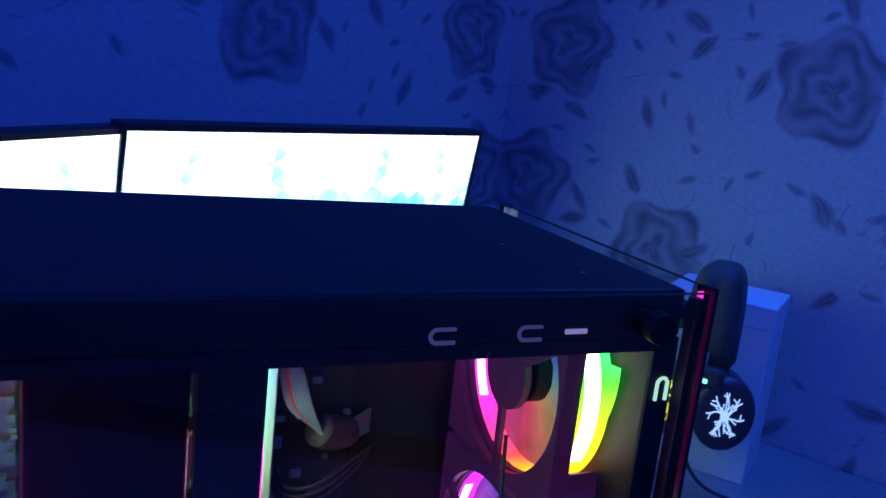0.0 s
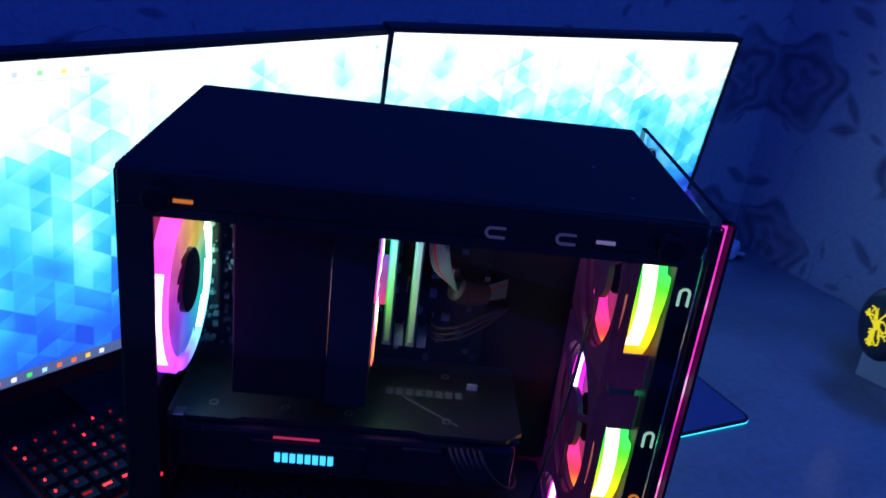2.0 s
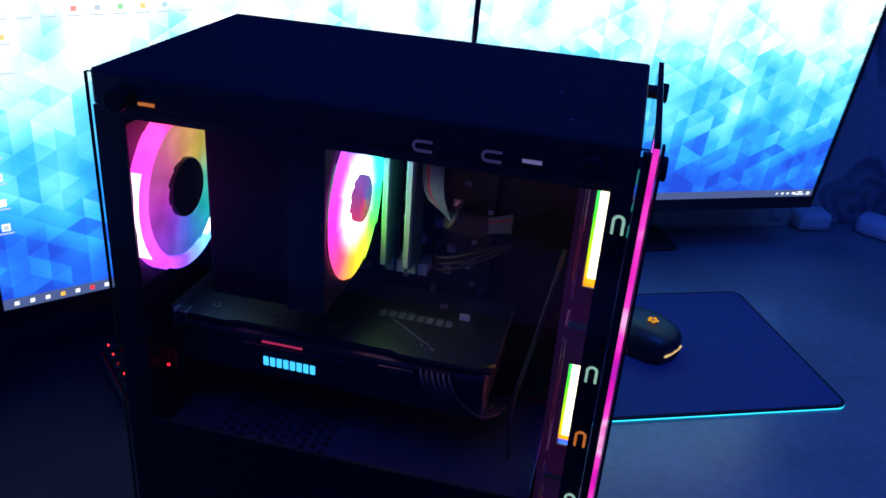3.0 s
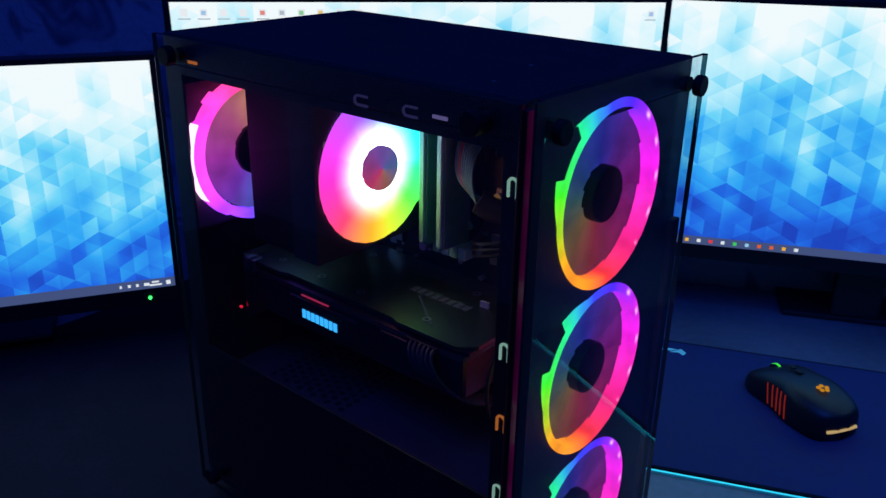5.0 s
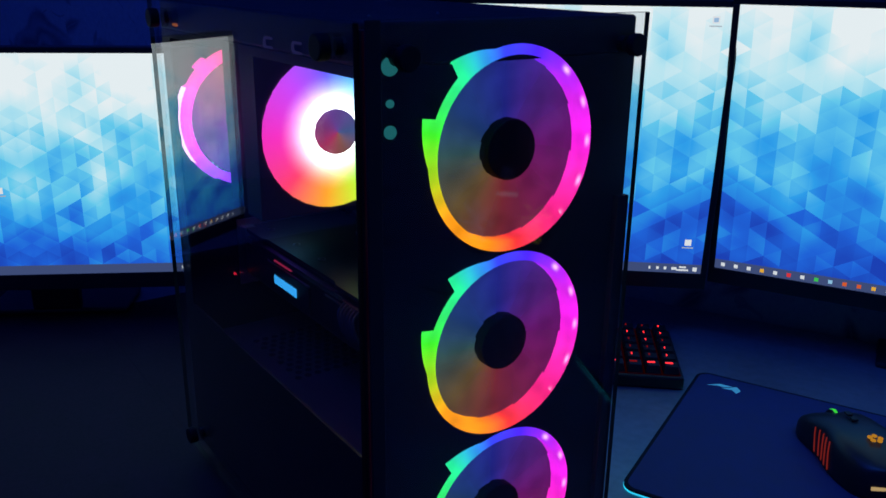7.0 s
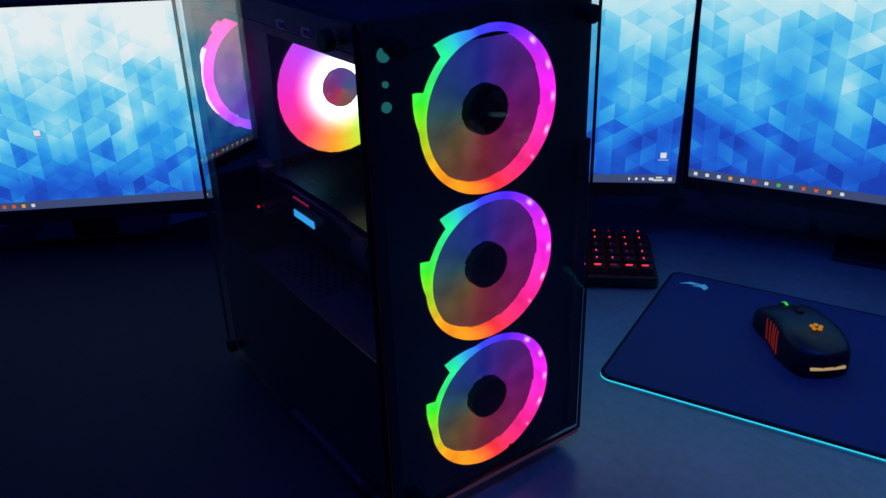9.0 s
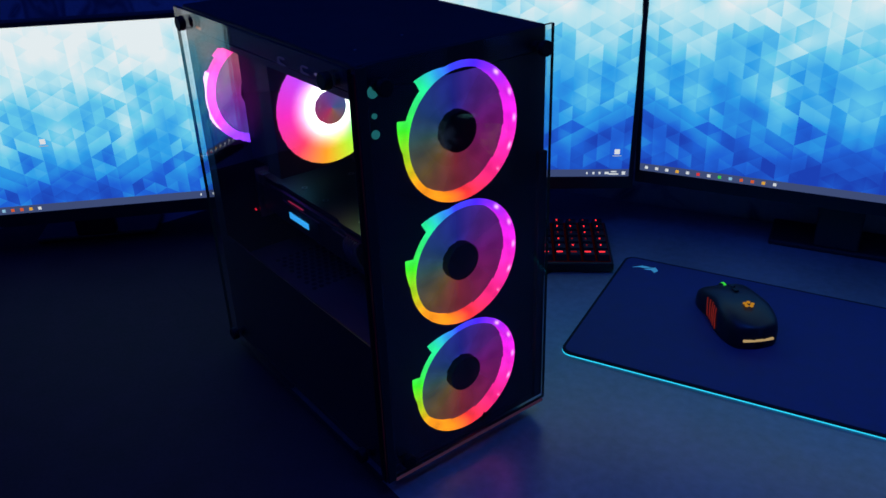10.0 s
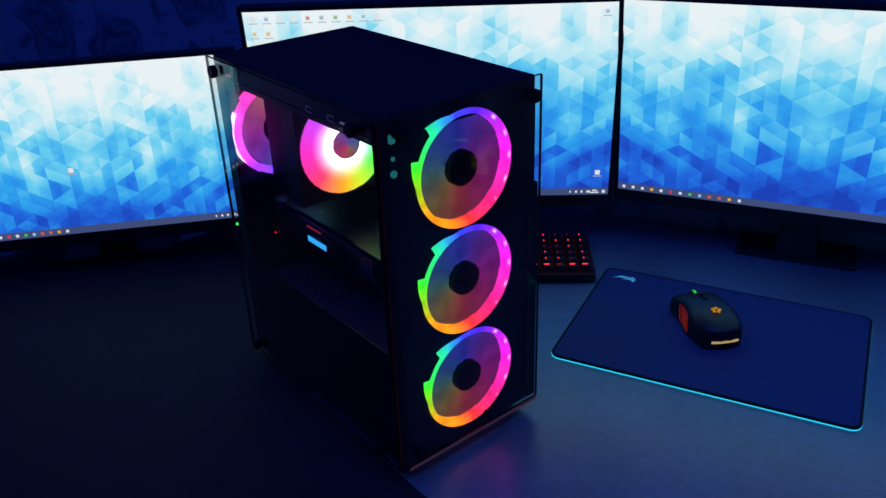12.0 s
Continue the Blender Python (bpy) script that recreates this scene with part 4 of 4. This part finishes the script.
for k in range(8):
    y = 0.2365 - k * 0.0053
    part("marking_bar", boxed((-0.0503, y - 0.0020, 0.1885), (-0.0494, y + 0.0020, 0.1960), 0.0003), LED_CYAN, card, "lit blue marking")
    part("print_bar", boxed((0.0, 0.160 - k * 0.0075, 0.2195), (0.009, 0.165 - k * 0.0075, 0.2198)), PRINT, card)
part("accent_line", boxed((-0.0492, 0.208, 0.2075), (-0.0478, 0.240, 0.2085)), glow("accent_red", (0.9, 0.05, 0.2), 0.35), card)
for x, y in ((-0.03, 0.285), (-0.03, 0.235), (0.03, 0.235), (-0.03, 0.19), (-0.03, 0.12), (0.03, 0.12)):
    part("screw", ring_bm(lambda a: 0.0034, lambda a: 0.0018, -0.0006, 0.0, 20), SILVER, card).matrix_local = pose(x, y, 0.2197, -90, 0, 0)
part("groove", boxed((-0.0008, 0.0, 0.0), (0.0008, 0.05, 0.0004)), PRINT, card).matrix_local = pose(-0.034, 0.112, 0.2196, 0, 0, -38)
for k in range(9):
    y = 0.2880 + 0.0023 * k
    part("vent_slat", boxed((-0.0488, y, 0.2085), (-0.0479, y + 0.0012, 0.2128)), SILVER, card, "bright vent slat")
part("corner_guard", boxed((-0.0492, 0.3010, 0.2085), (-0.0380, 0.3092, 0.2205), 0.001), SILVER, card, "bright metal corner")
part("latch", boxed((0.0135, 0.096, 0.2197), (0.0155, 0.104, 0.2250), 0.0004), CLIP_PALE, card, "small white latch")
LED_RED = glow("board_red", (1.0, 0.02, 0.06), 0.8)
for x, z in ((-0.055, 0.174), (-0.033, 0.167)):
    part("board_light", cylinder((x, 0.3155, z), 0.0012, 0.002, "Y", 10), LED_RED, board, "tiny red light")
gpu_lead = thing("card_power_cable", "sleeved black power leads curving down from the graphics card", "cable")
for k in range(6):
    bm = bmesh.new()
    y = 0.118 - 0.0042 * k
    tube_path(bm, [(-0.040, y, 0.209), (-0.050, y - 0.001, 0.211), (-0.057, y - 0.005, 0.205), (-0.056, y - 0.014, 0.192), (-0.046, y - 0.026, 0.178), (-0.026, y - 0.034, 0.168), (0.01, y - 0.036, 0.150), (0.03, y - 0.036, 0.1225)], 0.0015, 8)
    part("lead", bm, WIRE, gpu_lead)
part("plug", boxed((-0.05, 0.093, 0.2045), (-0.030, 0.123, 0.2128), 0.001), BLACK_PLASTIC, gpu_lead)

# ---- loose lead behind the front fans ----
lead = thing("fan_lead", "thin black fan lead inside the case", "cable")
bm = bmesh.new()
tube_path(bm, [(-0.02, 0.05, 0.125), (-0.046, 0.050, 0.19), (-0.040, 0.040, 0.25), (-0.02, 0.030, 0.31)], 0.0013, 8)
part("lead", bm, WIRE, lead)

# ---- mouse pad ----
PA, PU, PV = Vector((0.186, 0.052, 0)), Vector((0.404, -0.915, 0)), Vector((0.915, 0.404, 0))


def rounded_slab(w, d, r, z0, z1):
    bm = bmesh.new()
    pts = []
    for cx, cy, a0 in ((w - r, d - r, 0), (r, d - r, 90), (r, r, 180), (w - r, r, 270)):
        for k in range(9):
            a = math.radians(a0 + 90 * k / 8)
            pts.append((cx + r * math.cos(a), cy + r * math.sin(a)))
    lo, hi = [bm.verts.new((x, y, z0)) for x, y in pts], [bm.verts.new((x, y, z1)) for x, y in pts]
    bm.faces.new(hi), bm.faces.new(lo[::-1])
    for k in range(len(pts)):
        j = (k + 1) % len(pts)
        bm.faces.new((lo[k], lo[j], hi[j], hi[k]))
    bmesh.ops.recalc_face_normals(bm, faces=bm.faces)
    return bm


pad = thing("mouse_pad", "dark cloth mouse pad with a glowing cyan rim", "mouse pad", Matrix.Translation(PA) @ pose(0, 0, 0, 0, 0, math.degrees(math.atan2(PU.y, PU.x))))
part("light_rim", rounded_slab(0.3815, 0.2675, 0.0137, 0.0004, 0.0020), PAD_EDGE, pad, "glowing cyan light rim").location = (0.00025, 0.00025, 0)
part("border", rounded_slab(0.3810, 0.2670, 0.0136, 0.0021, 0.0042), PAD_BORDER, pad, "black stitched border").location = (0.0005, 0.0005, 0)
part("cloth", rounded_slab(0.3740, 0.2600, 0.0110, 0.0042, 0.0045), PAD_CLOTH, pad).location = (0.0040, 0.0040, 0)
MARK = glow("pad_mark_light", (0.05, 0.35, 0.8), 0.6)
emblem = bmesh.new()
for pts in (((0, 0), (0.012, 0.010), (0.026, 0.010), (0.018, 0.004), (0.010, 0.004)), ((0.016, 0.0), (0.030, 0.012), (0.036, 0.004), (0.033, -0.004), (0.027, 0.002))):
    emblem.faces.new([emblem.verts.new((x, y, 0)) for x, y in pts])
bmesh.ops.solidify(emblem, geom=emblem.faces[:], thickness=0.0003)
bmesh.ops.recalc_face_normals(emblem, faces=emblem.faces)
part("printed_mark", emblem, MARK, pad, "pale blue printed emblem").location = (0.017, 0.236, 0.0048)

# ---- mouse ----
mouse = thing("mouse", "black gaming mouse with coloured lights on the pad", "mouse", pose(0.3975, -0.0435, 0.0045, 0, 0, math.degrees(math.atan2(0.86, 0.51)) - 90))
MOUSE_BLACK = surface("mouse_shell", (0.014, 0.014, 0.016), 0.42, 0, 0.2, 200, 0.1, 0.4)


def mouse_height(u, v):
    """Height over the pad; u along from -1 (heel) to 1, v across from -1 to 1."""
    along = 0.040 * (1 - ((u + 0.18) / 1.25) ** 2) ** 0.6 if abs(u + 0.18) < 1.25 else 0.0
    return max(0.004, along * (1 - abs(v) ** 3.2) ** 0.45)


def mouse_half(u):
    return 0.034 * (1 - abs(u) ** 5) ** 0.35 * (1 - 0.13 * math.cos((u - 0.25) * 2.6) ** 2 * (1 - abs(u)))


bm = bmesh.new()
rows = []
for i in range(33):
    u = -0.999 + 1.998 * i / 32
    rows.append([bm.verts.new((mouse_half(u) * math.sin(v * math.pi / 2), 0.064 * u, mouse_height(u, v))) for v in (-1 + 2 * j / 20 for j in range(21))])
for p, q in zip(rows, rows[1:]):
    for j in range(20):
        bm.faces.new((p[j], p[j + 1], q[j + 1], q[j]))
edge = [r[0] for r in rows] + [v for v in rows[-1][1:]] + [r[-1] for r in rows[::-1][1:]] + [v for v in rows[0][::-1][1:-1]]
low = [bm.verts.new((v.co.x * 0.97, v.co.y * 0.98, 0.0)) for v in edge]
for k in range(len(edge)):
    j = (k + 1) % len(edge)
    bm.faces.new((edge[k], low[k], low[j], edge[j]))
bm.faces.new(low)
bmesh.ops.recalc_face_normals(bm, faces=bm.faces)
part("shell", smooth(bm), MOUSE_BLACK, mouse)
part("wheel", smooth(cylinder((0, 0.040, 0.0218), 0.0095, 0.007, "X", 28, bevel=0.001)), BLACK_PLASTIC, mouse)
part("wheel_light", cylinder((0, 0.040, 0.0218), 0.0099, 0.0030, "X", 28), glow("wheel_green", (0.05, 0.8, 0.06), 0.9), mouse, "green lit scroll wheel rim")
for y in (0.018, 0.008):
    part("button", boxed((-0.003, y - 0.004, 0.0395), (0.003, y + 0.003, 0.0418), 0.001), BLACK_PLASTIC, mouse)
petals = bmesh.new()
for k in range(5):
    a = 2 * math.pi * k / 5
    cyl(petals, (0.0046 * math.cos(a), -0.028 + 0.0046 * math.sin(a), 0.0412), 0.0023, 0.0012, "Z", 14)
part("emblem_light", petals, glow("emblem_orange", (0.9, 0.38, 0.03), 0.5), mouse, "glowing orange emblem")
for k in range(5):
    strip = bmesh.new()
    y = 0.018 - 0.0075 * k
    u = y / 0.064
    tube_path(strip, [(-mouse_half(u - 0.03 * j) * math.sin(v * math.pi / 2) - 0.0004, y - 0.002 * j, mouse_height(u - 0.03 * j, v)) for j, v in enumerate((0.80, 0.90, 0.97, 1.0))], 0.0007, 6)
    part("side_light", strip, glow("side_red", (0.8, 0.06, 0.05), 0.2), mouse, "red lit side stripe")
strip = bmesh.new()
tube_path(strip, [(mouse_half(-0.93) * math.sin(v * math.pi / 2) * 1.0, -0.064 * (0.985 - 0.06 * v * v), 0.0125) for v in (-0.62, -0.3, 0.0, 0.3, 0.62)], 0.0017, 8)
part("heel_light", strip, glow("heel_cream", (0.8, 0.55, 0.25), 0.55), mouse, "cream lit heel strip")

# ---- keyboard ----
KD, KP = Vector((0.74, -0.67, 0)), Vector((0.67, 0.74, 0))
korg = KD * -0.252 + KP * 0.362
keyboard = thing("keyboard", "black mechanical keyboard with red lit keys", "keyboard", Matrix.Translation(korg) @ pose(0, 0, 0, 0, 0, math.degrees(math.atan2(KD.y, KD.x))))
part("body", boxed((0.0, 0.0, 0.001), (0.44, 0.132, 0.016), 0.003), BLACK_PLASTIC, keyboard)
part("light_plate", boxed((0.004, 0.004, 0.016), (0.436, 0.128, 0.0163)), glow("key_red", (1.0, 0.012, 0.02), 0.012), keyboard, "red backlight between the keys")
cap = bmesh.new()
bmesh.ops.create_cube(cap, size=1, matrix=Matrix.Diagonal((0.0174, 0.0174, 0.009, 1)))
for v in cap.verts:
    if v.co.z > 0:
        v.co.x *= 0.76
        v.co.y *= 0.76
cap_mesh = mesh_of("key", cap, BLACK_PLASTIC)
dim_mesh = mesh_of("legend", boxed((-0.0014, -0.0017, 0), (0.0014, 0.0017, 0.0003)), glow("legend_dim", (1.0, 0.02, 0.02), 0.22))
key_rng = random.Random(8)
legend_mesh = mesh_of("legend", boxed((-0.0014, -0.0017, 0), (0.0014, 0.0017, 0.0003)), glow("legend_red", (1.0, 0.03, 0.04), 1.8))
for r in range(6):
    for c in range(22):
        if (c == 15 and r == 2) or (r == 0 and 4 <= c <= 9):
            continue
        key = new("key", cap_mesh)
        key.parent, key.location = keyboard, (0.0135 + c * 0.01965, 0.0145 + r * 0.0205, 0.0208)
        leg = new("legend", legend_mesh if key_rng.random() < (0.75 if r == 0 else (0.7 if c % 3 == 0 else 0.15)) else dim_mesh)
        leg.parent, leg.location = key, (-0.002, 0.002, 0.0045)
        leg.scale = (3.0, 0.9, 1) if r == 0 else (0.55, 1.2, 1)
part("space_bar", boxed((0.086, 0.006, 0.0165), (0.196, 0.022, 0.0253), 0.002), BLACK_PLASTIC, keyboard)

# ---- headset and the box behind it ----
BOX_WHITE = surface("white_card", (0.48, 0.49, 0.52), 0.6, 0, 0.08, 60, 0.1)
BQ = pose(0.488, -0.500, 0, 0, 0, math.degrees(math.atan2(-0.58, -0.81)))
carton = thing("box", "plain white upright box on the desk", "box", BQ)
part("carton", boxed((0.0, 0.0, 0.0), (0.142, 0.11, 0.245), 0.002), BOX_WHITE, carton)
part("lid", boxed((-0.001, -0.001, 0.215), (0.143, 0.111, 0.2465), 0.002), BOX_WHITE, carton)
part("hook", boxed((0.060, -0.085, 0.2466), (0.082, 0.05, 0.262), 0.002), BLACK_PLASTIC, carton, "black hook over the box top")
HEAD_BLACK = surface("headset_plastic", (0.02, 0.02, 0.024), 0.45, 0, 0.15, 200, 0.1)
PADDING = surface("headset_padding", (0.03, 0.03, 0.034), 0.7, 0, 0.2, 400, 0.4)
headset = thing("headset", "black gaming headset with glowing crackle patterns, hung by the box", "headset", BQ @ pose(0.0785, -0.055, 0.12))
band = bmesh.new()
for k in range(25):
    a = math.pi * k / 24
    c, sn = math.cos(a), math.sin(a)
    for dy, dr in ((-0.030, 0), (0.030, 0), (0.025, 0.029), (-0.025, 0.029)):
        band.verts.new(((0.002 + dr) * math.copysign(abs(c) ** 0.5, c), dy, 0.055 + (0.098 + dr) * abs(sn) ** 0.5))
band.verts.ensure_lookup_table()
for k in range(24):
    for j in range(4):
        band.faces.new([band.verts[i] for i in (4 * k + j, 4 * k + (j + 1) % 4, 4 * k + 4 + (j + 1) % 4, 4 * k + 4 + j)])
band.faces.new(band.verts[:4]), band.faces.new(band.verts[-4:])
bmesh.ops.recalc_face_normals(band, faces=band.faces)
part("headband", smooth(band), PADDING, headset, "thick padded headband")
SLIDER = surface("slider_metal", (0.5, 0.52, 0.55), 0.4, 0.6, 0.1, 100, 0.0)
part("slider", boxed((-0.007, -0.0345, 0.048), (0.007, -0.0305, 0.074), 0.001), SLIDER, headset, "pale metal slider")
for side, tone, word in ((-1, (0.85, 0.75, 0.03), "yellow"), (1, (0.3, 0.5, 1.0), "blue-white")):
    m = pose(side * 0.0245, 0, 0, 0, 0, side * 24)
    cup = part("ear_cup", smooth(cylinder((0, -0.02, 0), 0.034, 0.03, "Y", 40, bevel=0.008)), HEAD_BLACK, headset)
    cup.matrix_local = m @ Matrix.Diagonal((1.12, 1.0, 1.45, 1))
    cushion = part("cushion", smooth(cylinder((0, 0.008, 0), 0.033, 0.022, "Y", 40, bevel=0.008)), PADDING, headset)
    cushion.matrix_local = m @ Matrix.Diagonal((1.12, 1.0, 1.45, 1))
    part("arm", boxed((side * 0.017 - 0.006, -0.012, 0.02), (side * 0.017 + 0.006, 0.012, 0.07), 0.003), HEAD_BLACK, headset)
    rnd = random.Random(5 + side)
    crackle = bmesh.new()
    for k in range(14):
        a = 2 * math.pi * k / 14
        p = [Vector((0, -0.0358, 0))]
        for j in range(4):
            a += rnd.uniform(-0.75, 0.75)
            p.append(p[-1] + Vector((0.0054 * math.cos(a), 0, 0.0054 * math.sin(a))))
        tube_path(crackle, p, 0.0008, 5)
        if k % 3:
            q = p[3] + Vector((0.006 * math.cos(a + 1.1), 0, 0.006 * math.sin(a + 1.1)))
            tube_path(crackle, [p[2], p[3], q], 0.0007, 5)
            tube_path(crackle, [p[1], p[2] + Vector((0.005 * math.cos(a - 1.3), 0, 0.005 * math.sin(a - 1.3)))], 0.0007, 5)
    cyl(crackle, (0, -0.0355, 0), 0.005, 0.0014, "Y", 9)
    tagged(part("crackle_light", crackle, glow("crackle_" + word, tone, 0.5), cup, "glowing " + word + " crackle pattern"), kind="stuff")
part("bar_light", boxed((-0.013, -0.046, 0.038), (0.013, -0.042, 0.044), 0.0015), glow("bar_cyan", (0.25, 0.8, 0.9), 0.6), headset, "pale cyan light bar")
part("yoke", boxed((-0.03, -0.043, 0.030), (0.03, 0.0, 0.058), 0.006), HEAD_BLACK, headset)
bm = bmesh.new()
tube_path(bm, [(0.0, -0.02, -0.045), (0.004, -0.03, -0.075), (0.03, -0.02, -0.105), (0.075, 0.0, -0.117), (0.12, 0.03, -0.1172)], 0.0024, 8)
part("cable", bm, WIRE, headset)

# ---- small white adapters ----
# dark sheet added to darken the desk left of and behind the case
sheet_thing = thing("dark_sheet", "large dark sheet added to darken the desk beside the computer", "mat", pose(-0.61, -0.28, 0))
SHEET_DARK = surface("sheet_dark", (0.034, 0.017, 0.02), 0.7, 0, 0.3, 300, 0.25, 0.12)
part("cloth", rounded_slab(0.511, 1.17, 0.01, 0.0003, 0.0015), SHEET_DARK, sheet_thing)
part("sheet_wing", rounded_slab(0.4285, 0.53, 0.002, 0.0003, 0.0014), SHEET_DARK, sheet_thing).location = (0.5112, 0.48, 0)
for p, turn in (((0.885, -0.325, 0.0), 20), ((0.895, -0.435, 0.0), -30)):
    plug = thing("power_adapter", "small white power adapter lying on the desk", "adapter", pose(*p, 0, 0, turn), "white adapters near the wall")
    part("body", boxed((-0.022, -0.03, 0.0), (0.022, 0.03, 0.032), 0.009), BOX_WHITE, plug)
    part("pins", boxed((-0.012, -0.045, 0.012), (0.012, -0.03, 0.02), 0.002), SILVER, plug)
